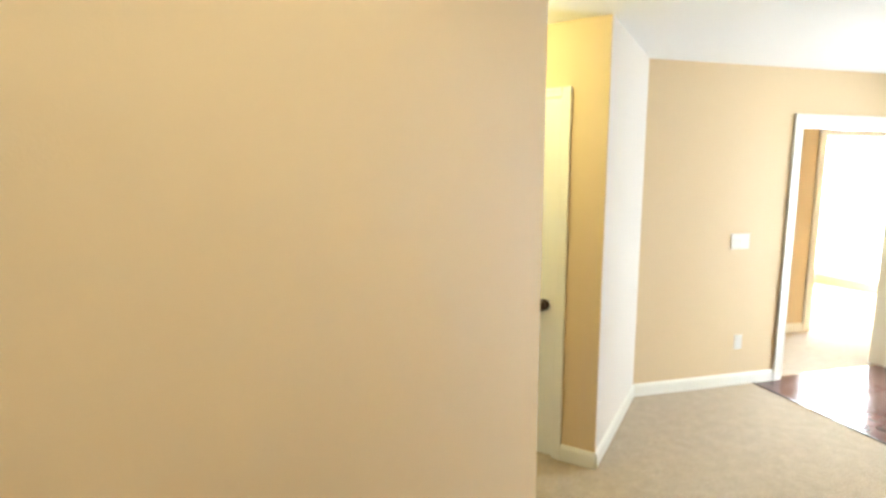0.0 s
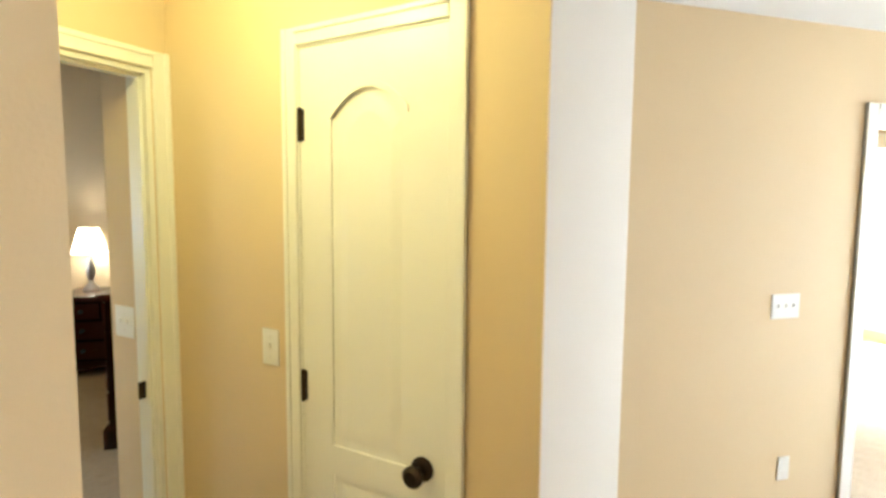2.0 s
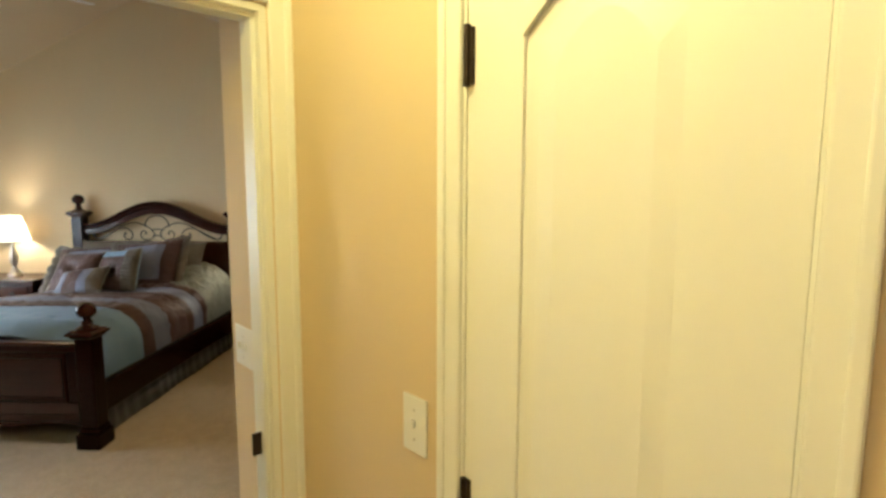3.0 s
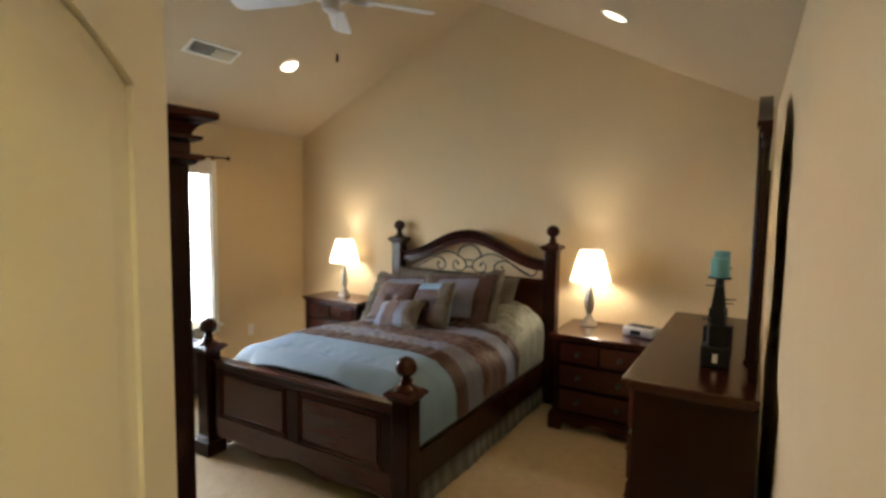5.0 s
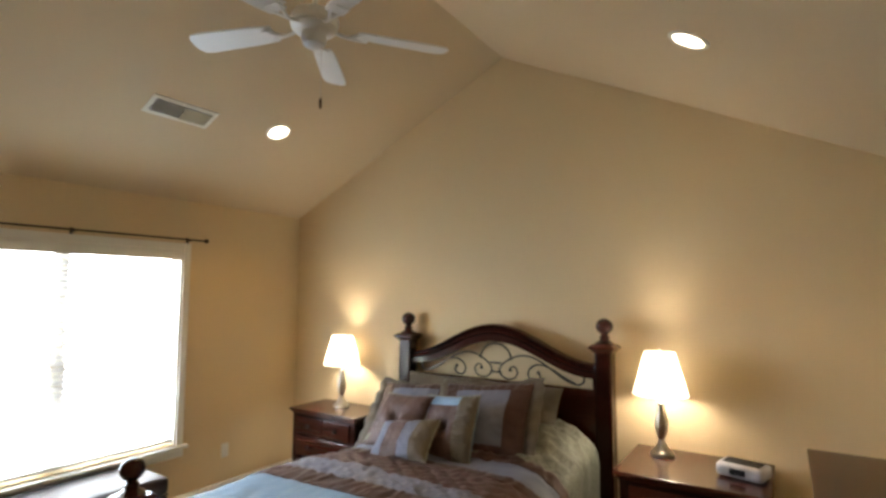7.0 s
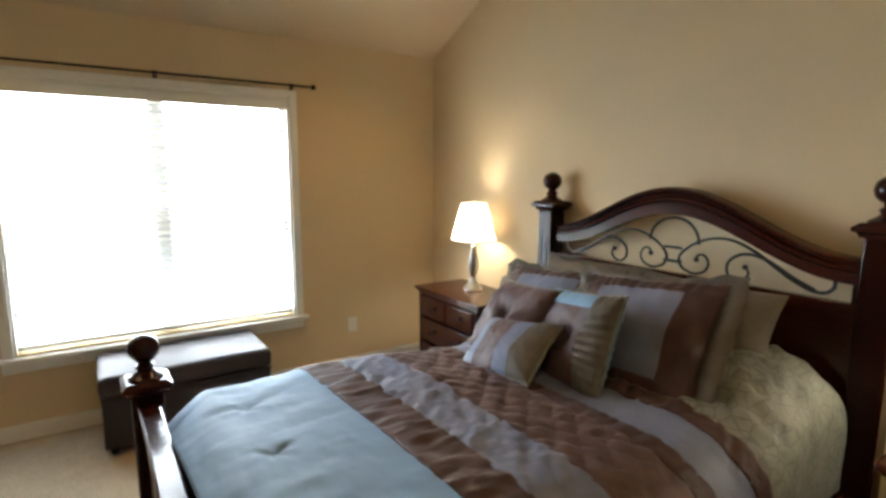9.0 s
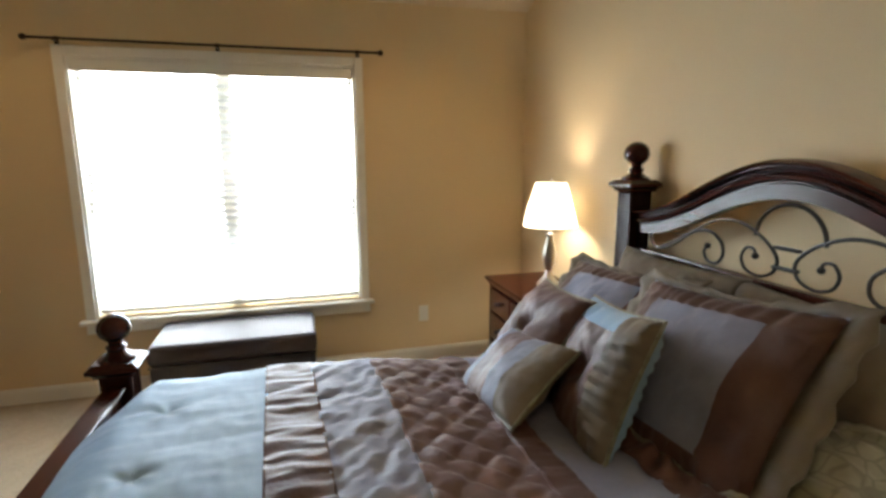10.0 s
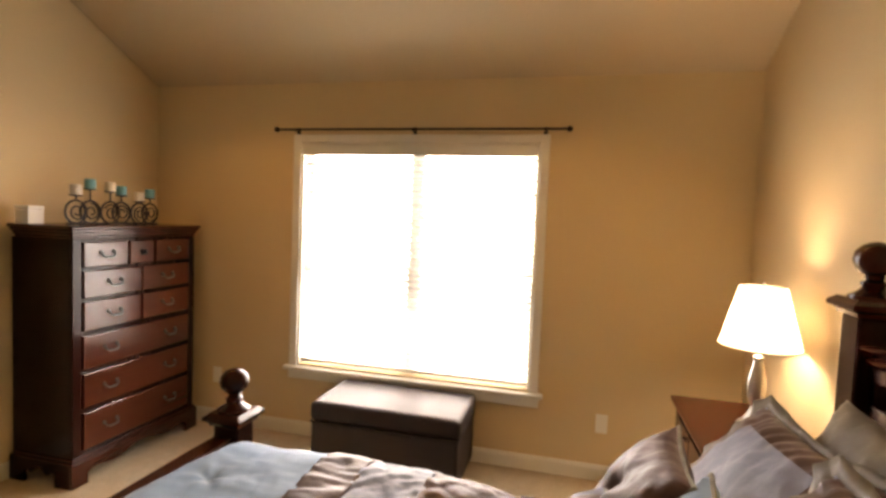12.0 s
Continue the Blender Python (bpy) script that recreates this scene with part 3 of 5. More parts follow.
part("leaf_rail", boxed(XF + 0.02, XF + 0.065, 2.87, 3.62, 0.03, 0.30, 0.003), TRIM, fd)
part("leaf_rail", boxed(XF + 0.02, XF + 0.065, 2.87, 3.62, 1.90, 2.05, 0.003), TRIM, fd)
part("leaf_glass", boxed(XF + 0.04, XF + 0.046, 2.87, 3.62, 0.30, 1.90), GLASS, fd).visible_shadow = False
for z in (0.97, 1.12):
    part("lock" if z > 1 else "lever", lathe([(0, 0), (0.028, 0), (0.026, 0.018), (0.012, 0.022), (0.012, 0.05), (0.001, 0.052)], 16, pose(XF + 0.02, 3.69, z, 0, -90)), BRONZE, fd, "dark bronze lock")
tagged(part("backdrop", boxed(XF + 1.2, XF + 1.22, 1.6, 4.15, -0.3, 3.4), SKYGLOW), "bright overexposed daylight outside the entry", "daylight", kind="structure")
tagged(part("backdrop", boxed(9.6, 9.62, 4.0, 9.5, -0.5, 3.6), SKYGLOW), "bright overexposed daylight outside the far window", "daylight", kind="structure")
tagged(part("backdrop", boxed(-5.2, -5.18, 4.2, 8.6, -0.5, 3.4), SKYBLUE), "bright overexposed daylight outside the bedroom window", "daylight", kind="structure")
w3 = empty("window_2", label="white framed tall window full of daylight", category="window", kind="structure")
for a, b, lo, hi in ((5.5, 5.56, 0.12, 2.25), (7.54, 7.6, 0.12, 2.25), (5.56, 7.54, 0.12, 0.18), (5.56, 7.54, 2.19, 2.25), (6.52, 6.58, 0.18, 2.19)):
    part("frame_bar", boxed(8.2, 8.27, a, b, lo, hi, 0.004), TRIM, w3)

# bedroom window: sashes, lining, casing, sill, apron
wy0, wy1, wz0, wz1 = 5.60, 7.21, 0.50, 2.03
w1 = empty("window_1", label="wide white double window with closed sashes", category="window", kind="structure")
for nm, a, b, lo, hi in (("lining", wy0, wy0 + 0.012, wz0, wz1), ("lining", wy1 - 0.012, wy1, wz0, wz1), ("lining", wy0 + 0.012, wy1 - 0.012, wz1 - 0.012, wz1)):
    part(nm, boxed(XW - 0.14, XW, a, b, lo, hi), TRIM, w1)
part("casing_side", boxed(XW, XW + 0.018, wy0 - 0.055, wy0, 0.49, wz1 + 0.055, 0.004), TRIM, w1)
part("casing_side", boxed(XW, XW + 0.018, wy1, wy1 + 0.055, 0.49, wz1 + 0.055, 0.004), TRIM, w1)
part("casing_head", boxed(XW, XW + 0.018, wy0, wy1, wz1, wz1 + 0.055, 0.004), TRIM, w1)
part("sill", boxed(XW - 0.14, XW + 0.05, wy0 - 0.085, wy1 + 0.085, 0.465, 0.49, 0.006), TRIM, w1)
part("apron", boxed(XW, XW + 0.015, wy0 - 0.06, wy1 + 0.06, 0.40, 0.465, 0.004), TRIM, w1)
mid = (wy0 + wy1) / 2
part("mullion", boxed(XW - 0.13, XW - 0.07, mid - 0.022, mid + 0.022, 0.49, wz1 - 0.012, 0.004), TRIM, w1)
for a, b in ((wy0 + 0.012, mid - 0.022), (mid + 0.022, wy1 - 0.012)):
    for lo, hi, xo in ((0.49, 1.225, 0), (1.20, wz1 - 0.012, 0.03)):
        sash = part("sash", boxed(XW - 0.105 - xo, XW - 0.075 - xo, a, a + 0.022, lo, hi, 0.003), TRIM, w1)
        bm = boxed(XW - 0.105 - xo, XW - 0.075 - xo, b - 0.022, b, lo, hi, 0.003)
        part("sash_stile", bm, TRIM, sash)
        part("sash_rail", boxed(XW - 0.105 - xo, XW - 0.075 - xo, a + 0.022, b - 0.022, lo, lo + 0.026, 0.003), TRIM, sash)
        part("sash_rail", boxed(XW - 0.105 - xo, XW - 0.075 - xo, a + 0.022, b - 0.022, hi - 0.024, hi, 0.003), TRIM, sash)
        part("pane", boxed(XW - 0.092 - xo, XW - 0.088 - xo, a + 0.022, b - 0.022, lo + 0.026, hi - 0.024), GLASS, sash).visible_shadow = False

# blinds
bld = empty("window_blind", T((XW - 0.035, mid, wz1 - 0.012)), label="white wide-slat horizontal blind, lowered with open slats", category="blind")
hw = (wy1 - wy0) / 2 - 0.018
bm = boxed(-0.025, 0.025, -hw, hw, -0.05, 0)
part("head_rail", bm, TRIM, bld)
bm = boxed(0.026, 0.038, -hw - 0.003, hw + 0.003, -0.068, -0.002, 0.004)
part("valance", bm, TRIM, bld)
for y in (-0.32, 0.32):
    part("valance_clip", boxed(0.038, 0.042, y - 0.02, y + 0.02, -0.012, -0.002, 0.001), PLASTIC, bld)
bm = boxed(-0.024, 0.024, -hw, hw, -0.0013, 0.0013, 0.001, m=pose(0, 0, 0, 0, 30), seg=1)
slat = part("slat", bm, SLAT, bld)
zs = [-0.085 - 0.0425 * k for k in range(33)]
slat.location.z = zs[0]
for z in zs[1:]:
    o = slat.copy()
    scene.collection.objects.link(o)
    o.location.z = z
part("bottom_rail", boxed(-0.025, 0.025, -hw, hw, zs[-1] - 0.05, zs[-1] - 0.03, 0.004), TRIM, bld)
for y in (-0.55, 0.0, 0.55):
    part("ladder_cord", boxed(0.0255, 0.027, y - 0.0015, y + 0.0015, zs[-1] - 0.03, -0.05), PLASTIC, bld)
part("tilt_wand", tube([(0.032, -hw + 0.09, -0.06), (0.034, -hw + 0.09, -0.75)], 0.004), PLASTIC, bld)
part("pull_cord", tube([(0.032, hw - 0.07, -0.06), (0.033, hw - 0.07, -0.72)], 0.002), PLASTIC, bld)
part("tassel", lathe([(0.003, 0), (0.009, -0.01), (0.009, -0.035), (0.003, -0.04)], 10, T((0.033, hw - 0.07, -0.72))), PLASTIC, bld)

# curtain rod
rod = empty("curtain_rod", T((XW + 0.05, 6.405, 2.112)), label="thin black metal curtain rod without curtains", category="curtain rod")
part("rod", tube([(0, -0.96, 0), (0, 0.96, 0)], 0.0075, 10), BRONZE, rod)
for y in (-0.965, 0.965):
    part("finial", lathe([(0.008, -0.01), (0.016, -0.006), (0.019, 0.006), (0.014, 0.018), (0.004, 0.024)], 12, pose(0, y, 0, -90 if y > 0 else 90)), BRONZE, rod, smooth=True)
for y in (-0.83, 0.0, 0.83):
    bm = boxed(-0.05, -0.044, y - 0.012, y + 0.012, -0.035, 0.02, 0.002)
    box(bm, -0.044, 0.006, y - 0.005, y + 0.005, -0.012, -0.006)
    part("bracket", bm, BRONZE, rod)


def plate(name, m, w, label, kind_of):
    p = empty(name, m, label=label, category="switch" if kind_of != "outlet" else "outlet")
    part("cover", boxed(-w / 2, w / 2, -0.006, 0, -0.058, 0.058, 0.003), PLASTIC, p)
    if kind_of == "outlet":
        for z in (-0.02, 0.02):
            part("socket", boxed(-0.014, 0.014, -0.008, -0.006, z - 0.012, z + 0.012, 0.001), PLASTIC, p)
    else:
        n = int(kind_of)
        for k in range(n):
            x = (k - (n - 1) / 2) * 0.046
            part("toggle", boxed(x - 0.005, x + 0.005, -0.014, -0.006, -0.004, 0.012, 0.001), PLASTIC, p)
    for z in (-0.03, 0.03):
        part("screw", lathe([(0, 0), (0.003, 0), (0.002, 0.0012)], 8, pose(0, -0.006, z, 90)), NICKEL, p)
    return p


plate("wall_outlet", pose(XW, 7.653, 0.35, 0, 0, 90), 0.07, "white plastic outlet low on the tan wall", "outlet")
plate("wall_outlet", pose(XW, 4.96, 0.35, 0, 0, 90), 0.07, "white plastic outlet low on the tan wall", "outlet")
plate("wall_outlet", pose(3.701, HC[1], 0.35, 0, 0, 0), 0.07, "white plastic outlet low on the foyer wall", "outlet")
plate("light_switch", pose(3.65, HC[1], 1.146, 0, 0, 0), 0.165, "white three-switch plate on the foyer wall", "3")
sx = diag(CLO, 1.903 * R2)
plate("light_switch", pose(sx[0], sx[1], 1.16, 0, 0, -45), 0.07, "white single-switch plate beside the closet door", "1")
sx = diag(VR, 3.68)
plate("light_switch", pose(sx[0], sx[1], 1.167, 0, 0, -45), 0.118, "white two-switch plate just inside the bedroom", "2")

# foyer ceiling light
fl = empty("ceiling_light", T((4.08, 3.28, H)), label="flush bronze ceiling light with a frosted bowl", category="ceiling light")
part("rim", lathe([(0.10, 0), (0.195, 0), (0.20, -0.02), (0.19, -0.04), (0.165, -0.045), (0.165, -0.03), (0.10, -0.02)], 32, cap=False), mat("brushed brown bronze", (0.20, 0.105, 0.06), 0.4, metal=0.5, grain=0.2, second=(0.14, 0.07, 0.04)), fl, "bronze rim", smooth=True)
part("bowl", lathe([(0.168, -0.035), (0.15, -0.07), (0.10, -0.10), (0.05, -0.115), (0.001, -0.118)], 32, cap=False), glow("lit frosted bowl", (1, 0.95, 0.86), 2.2), fl, "glowing frosted glass bowl", smooth=True)
part("finial", lathe([(0.001, -0.116), (0.014, -0.118), (0.016, -0.126), (0.006, -0.134), (0.009, -0.142), (0.001, -0.15)], 12), BRONZE, fl, smooth=True)


# ---- bed ----
BX0, BX1, BY0, BY1 = -2.435, -0.832, 6.145, 8.325
bed = empty("bed", T((-1.633, 7.2, 0)), label="dark cherry four-post bed with iron scrolls in its headboard", category="bed")


def bpart(name, bm, material, label="", smooth=False, parent=bed):
    """A part given in world places, under the bed."""
    bmesh.ops.translate(bm, verts=bm.verts, vec=-bed.location)
    return part(name, bm, material, parent, label, smooth)


def post(x, y, top):
    at = T((x, y, 0))
    p = bpart("post", boxed(-0.055, 0.055, -0.055, 0.055, 0.128, top - 0.034, 0.009, m=at), WOOD_SHADED)
    bm = boxed(-0.075, 0.075, -0.075, 0.075, 0, 0.10, 0.008, m=at)
    box(bm, -0.066, 0.066, -0.066, 0.066, 0.10, 0.13, 0.012, m=at)
    bpart("plinth", bm, WOOD_SHADED, "", False, p)
    rows = [(-0.036, 0.056), (-0.034, 0.064), (-0.024, 0.067), (-0.016, 0.074), (-0.012, 0.084), (0.002, 0.085), (0.006, 0.080), (0.012, 0.072), (0.018, 0.066)]
    bpart("collar", loft(-0.0, 0.0, -0.0, 0.0, [(top + z, o) for z, o in rows], at), WOODX, "", True, p)
    bm = lathe([(0.064, 0.016), (0.062, 0.026), (0.040, 0.038), (0.028, 0.050), (0.034, 0.058), (0.034, 0.066), (0.022, 0.074), (0.026, 0.080), (0.022, 0.086), (0.036, 0.092), (0.051, 0.108), (0.057, 0.132), (0.051, 0.158), (0.036, 0.175), (0.015, 0.185), (0.001, 0.187)], 24, T((x, y, top)))
    bpart("finial", bm, WOODX, "turned ball finial", True, p)


for x in (BX0, BX1):
    post(x, BY0, 0.733)
    post(x, BY1 - 0.02, 1.348)
xm = (BX0 + BX1) / 2
# footboard
fy = BY0
bpart("foot_rail", moulded(bmesh.new(), BX0 + 0.055, BX1 - 0.055, fy - 0.02, fy + 0.02, [(0.60, 0.645, 0.0)]), WOODX)
bm = boxed(BX0 + 0.055, BX1 - 0.055, fy - 0.038, fy + 0.038, 0.645, 0.667, 0.009)
bpart("foot_cap", bm, WOODX)
bpart("foot_panel", boxed(BX0 + 0.055, BX1 - 0.055, fy - 0.010, fy + 0.010, 0.20, 0.60), WOODX)
bpart("foot_rail", boxed(BX0 + 0.055, BX1 - 0.055, fy - 0.02, fy + 0.02, 0.20, 0.28, 0.004), WOODX)
n = 40
scallop = [(BX0 + 0.055, 0.20), (BX1 - 0.055, 0.20)] + [(BX1 - 0.055 + (BX0 - BX1 + 0.11) * k / n, 0.11 + 0.05 * abs(math.sin(math.pi * 3 * k / n)) ** 0.7 * (0.5 + 0.5 * math.cos(2 * math.pi * (k / n - 0.5)) ** 2)) for k in range(n + 1)]
bpart("foot_apron", prism(scallop, 0.034, T((0, fy - 0.017, 0))), WOODX)
for a, b in ((BX0 + 0.055, BX0 + 0.14), (xm - 0.05, xm + 0.05), (BX1 - 0.14, BX1 - 0.055)):
    bpart("foot_stile", boxed(a, b, fy - 0.02, fy + 0.02, 0.28, 0.60, 0.004), WOOD_SHADED)
for a, b in ((BX0 + 0.14, xm - 0.05), (xm + 0.05, BX1 - 0.14)):
    for s in (-1, 1):
        bm = bmesh.new()
        box(bm, a + 0.03, b - 0.03, fy + s * 0.010, fy + s * 0.017, 0.315, 0.565, 0.005)
        bpart("raised_panel", bm, WOODX)
        bm = tube([(a + 0.012, fy + s * 0.014, 0.292), (b - 0.012, fy + s * 0.014, 0.292), (b - 0.012, fy + s * 0.014, 0.588), (a + 0.012, fy + s * 0.014, 0.588)], 0.008, 6, True)
        bpart("panel_moulding", bm, WOODX)
# side rails
for x in (BX0 + 0.02, BX1 - 0.02):
    bpart("side_rail", boxed(x - 0.015, x + 0.015, BY0 + 0.055, BY1 - 0.07, 0.17, 0.36, 0.006), WOOD_SHADED)
# headboard
hy = BY1 - 0.02


def outer(d):
    return 1.235 + 0.235 * (0.5 + 0.5 * math.cos(math.pi * min(1, abs(d) / 0.75)))


def inner(d):
    return 1.135 + 0.205 * (0.5 + 0.5 * math.cos(math.pi * min(1, abs(d) / 0.72)))


hw2 = (BX1 - BX0) / 2 - 0.05
ds = [-hw2 + 2 * hw2 * k / 60 for k in range(61)]


def arch_moulding(profile, back):
    """The arch with its stepped face: profile of (share of the height, depth)."""
    bm = bmesh.new()
    rows = []
    for d in ds:
        lo, hi = inner(d), outer(d)
        rows.append([bm.verts.new((xm + d, hy + y, lo + (hi - lo) * f)) for f, y in profile + [(1.0, back), (0.0, back)]])
    n_ = len(rows[0])
    for p, q_ in zip(rows, rows[1:]):
        for k in range(n_):
            bm.faces.new((p[k], p[(k + 1) % n_], q_[(k + 1) % n_], q_[k]))
    bm.faces.new(rows[0]), bm.faces.new(rows[-1][::-1])
    return bm


bpart("head_arch", arch_moulding([(0.0, -0.014), (0.02, -0.020), (0.40, -0.022), (0.43, -0.012), (0.46, -0.012), (0.48, -0.026), (0.53, -0.034), (0.60, -0.036), (0.66, -0.030), (0.69, -0.016), (0.74, -0.013), (0.80, -0.018), (0.84, -0.032), (0.86, -0.046), (0.92, -0.052), (0.97, -0.048), (1.0, -0.036)], 0.022), WOODX, "", True)
bpart("head_rail", moulded(bmesh.new(), BX0 + 0.05, BX1 - 0.05, hy - 0.018, hy + 0.018, [(1.01, 1.065, 0.0)]), WOODX)
bpart("head_panel", boxed(BX0 + 0.05, BX1 - 0.05, hy - 0.008, hy + 0.012, 0.30, 1.01), WOODX)
for s in (-1, 1):
    a, b = sorted((xm + s * (hw2 - 0.03), xm + s * hw2))
    bpart("head_stile", boxed(a, b, hy - 0.014, hy + 0.014, 1.065, 1.15), WOOD_SHADED)
    A = [(.625, 1.150), (.645, 1.158), (.66, 1.142), (.66, 1.112), (.635, 1.088), (.59, 1.087), (.52, 1.115), (.44, 1.165), (.36, 1.215), (.27, 1.248), (.18, 1.245), (.09, 1.205), (.035, 1.15), (.045, 1.10), (.10, 1.076), (.155, 1.09), (.175, 1.13), (.155, 1.165), (.125, 1.163), (.118, 1.142)]
    B = [(.60, 1.090), (.52, 1.126), (.44, 1.170), (.37, 1.195), (.31, 1.19), (.265, 1.155), (.26, 1.11), (.29, 1.08), (.33, 1.085), (.35, 1.115), (.335, 1.14)]
    for line in (A, B):
        pts = smooth_line([(xm + s * d, hy, z) for d, z in line], 6)
        bpart("iron_scroll", tube(pts, lambda k: 0.0075 - 0.002 * k, 8), IRON, "dark wrought iron scroll", True)
        bpart("scroll_bead", ball(0.012, T((xm + s * line[-1][0], hy, line[-1][1]))), IRON, "", True)
arc = [(xm + 0.125 * math.cos(math.pi * k / 24), hy, 1.212 + 0.115 * math.sin(math.pi * k / 24)) for k in range(25)]
bpart("iron_scroll", tube(arc, 0.007, 8), IRON, "dark wrought iron scroll", True)
for z in (1.12, 1.185):
    bpart("scroll_collar", boxed(xm - 0.045, xm + 0.045, hy - 0.010, hy + 0.010, z - 0.006, z + 0.006, 0.003), IRON)

# mattress and skirt
mattress = tagged(part("mattress", box(boxed(BX0 + 0.045, BX1 - 0.045, BY0 + 0.07, BY1 - 0.07, 0.34, 0.50, 0.02),
    BX0 + 0.17, BX1 - 0.17, BY0 + 0.12, BY1 - 0.07, 0.48, 0.60, 0.04), SKIRT), "queen mattress in dark skirted cover under the comforter", "mattress")
sk = empty("bed_skirt", label="dark pleated bed skirt hanging to the carpet", category="bed skirt")
for x, s in ((BX0 + 0.05, -1), (BX1 - 0.05, 1)):
    bm = bmesh.new()
    rows = []
    for k in range(121):
        y = BY0 + 0.09 + (BY1 - BY0 - 0.2) * k / 120
        wv_ = 0.003 * math.sin(k * 0.9 + 2 * math.sin(k * 0.11)) + 0.006 * math.sin(k * 0.17 + 1)
        rows.append([bm.verts.new((x + s * (wv_ * (1 - t) + 0.028 * (1 - t)), y, 0.012 + 0.33 * t)) for t in (0, 0.33, 0.66, 1)])
    for p, q_ in zip(rows, rows[1:]):
        for k in range(3):
            bm.faces.new((p[k], q_[k], q_[k + 1], p[k + 1]))
    o = part("skirt_side", bm, SKIRT, sk, smooth=True)
    o.modifiers.new("thick", "SOLIDIFY").thickness = 0.006

# comforter, in bands
def fbm(x, y, f, seed=0.0):
    return noise.noise((x * f, y * f, seed)) + 0.5 * noise.noise((x * f * 2.1, y * f * 2.1, seed + 7))


HALF = (BX1 - BX0) / 2 - 0.015
RX, RZ, ARC, DROP, HEM = 0.275, 0.21, 0.385, 0.17, 0.372   # rounded shoulder, and the drop to the side rail


def comforter_point(s, y, style):
    """s: metres across from the middle along the cloth."""
    flat = HALF - 0.29
    side = 1 if s > 0 else -1
    a = abs(s)
    mound = 0.15 * (lambda t: t * t * (3 - 2 * t))(min(1, max(0, (y - 7.52) / 0.42)))
    foot = min(1, max(0, (y - 6.185) / 0.16))
    sink = (lambda t: t * t * (3 - 2 * t))(min(1, max(0, (y - 6.95) / 0.5)))
    ztop = 0.675 + 0.068 * math.sin(foot * math.pi / 2) - 0.045 * sink + 0.012 * math.cos(a / flat * 1.3) + mound * (0.6 + 0.4 * min(1, a / 0.5))
    puff = plain = 0.007 * fbm(s, y, 3.2, 1.0) + 0.0025 * fbm(s, y, 9, 2.0)
    if style == "quilt":
        bend = 0.010 * fbm(s, y, 7, 31)
        u, v = (s + y + bend) / 0.056, (s - y - bend) / 0.056
        puff += 0.013 * (abs(math.sin(math.pi * u / 2)) * abs(math.sin(math.pi * v / 2))) ** 0.4 - 0.006 + 0.007 * fbm(s * 1.3, y, 20, 5)
    elif style == "crinkle":
        puff += 0.011 * fbm(s * 1.5 + y * 1.3, y * 0.6 - s * 0.5, 12, 3) + 0.006 * (0.5 - abs(noise.noise((s * 9 + y * 11, y * 7 - s * 3, 4.0)))) + 0.004 * fbm(s, y, 30, 4)
    elif style == "strip":
        puff += 0.011 * fbm(s * 2.2, y * 0.7, 10, 6) + 0.006
    else:
        puff += 0.0035 * fbm(s * 1.5, y * 0.6, 10, 8) + 0.002 * fbm(s * 0.7, y * 1.4, 20, 9)
        for ts, ty in ((-0.32, 6.42), (0.36, 6.42), (0.02, 6.40)):
            r2 = ((s - ts) ** 2 + (y - ty) ** 2)
            puff -= 0.013 * math.exp(-r2 / 0.0010) - 0.003 * math.cos(5 * math.atan2(y - ty, s - ts)) * math.exp(-r2 / 0.012)
    if y > 7.5:
        ease = min(1, (y - 7.5) / 0.15)
        puff += 0.020 * ease * fbm(s * 2.2 + y * 1.5, y * 0.7 - s * 0.5, 6.5, 12)
        pleat = math.sin(2 * math.pi * (y - 0.22 * s + 0.045 * fbm(s, y, 4, 21)) / 0.085)
        puff += 0.011 * ease * min(1, max(0, (s - 0.18) / 0.22)) * max(-0.2, pleat + 0.9 * noise.noise((s * 3, y * 5, 40.0))) * (0.5 + noise.noise((s * 2.5, y * 4, 44.0)))
    puff = plain + (puff - plain) * (1 - 0.85 * min(1, max(0, (a - flat) / ARC)))
    fold_in = min(1, max(0, (y - 6.22) / 0.25))
    corner = 1 - 0.10 * (1 - foot) * min(1, a / flat) ** 4
    ztop *= corner
    if a < flat:
        x, z, nx, nz = a, ztop, 0, 1
    elif a < flat + ARC:
        t = (a - flat) / ARC * math.pi / 2
        x, z = flat + RX * math.sin(t), ztop - RZ + RZ * math.cos(t)
        nx, nz = math.sin(t), math.cos(t)
        drape = math.sin(y * 17 + 1.3 * math.sin(y * 6) + side) + 0.6 * math.sin(y * 37 + side * 2)
        puff += 0.007 * fold_in * drape * math.sin(t) ** 2
    else:
        f = min(1.0, (a - flat - ARC) / DROP)
        drape = math.sin(y * 17 + 1.3 * math.sin(y * 6) + side) + 0.6 * math.sin(y * 37 + side * 2)
        x, z, nx, nz = flat + RX + 0.007 * fold_in * drape * (1 - f), (ztop - RZ) * (1 - f) + HEM * f, 1 - f, 0.0
        puff *= 0.8
    return Vector((xm + side * (x + puff * nx), y + 0.03 * s / HALF, z + puff * nz))


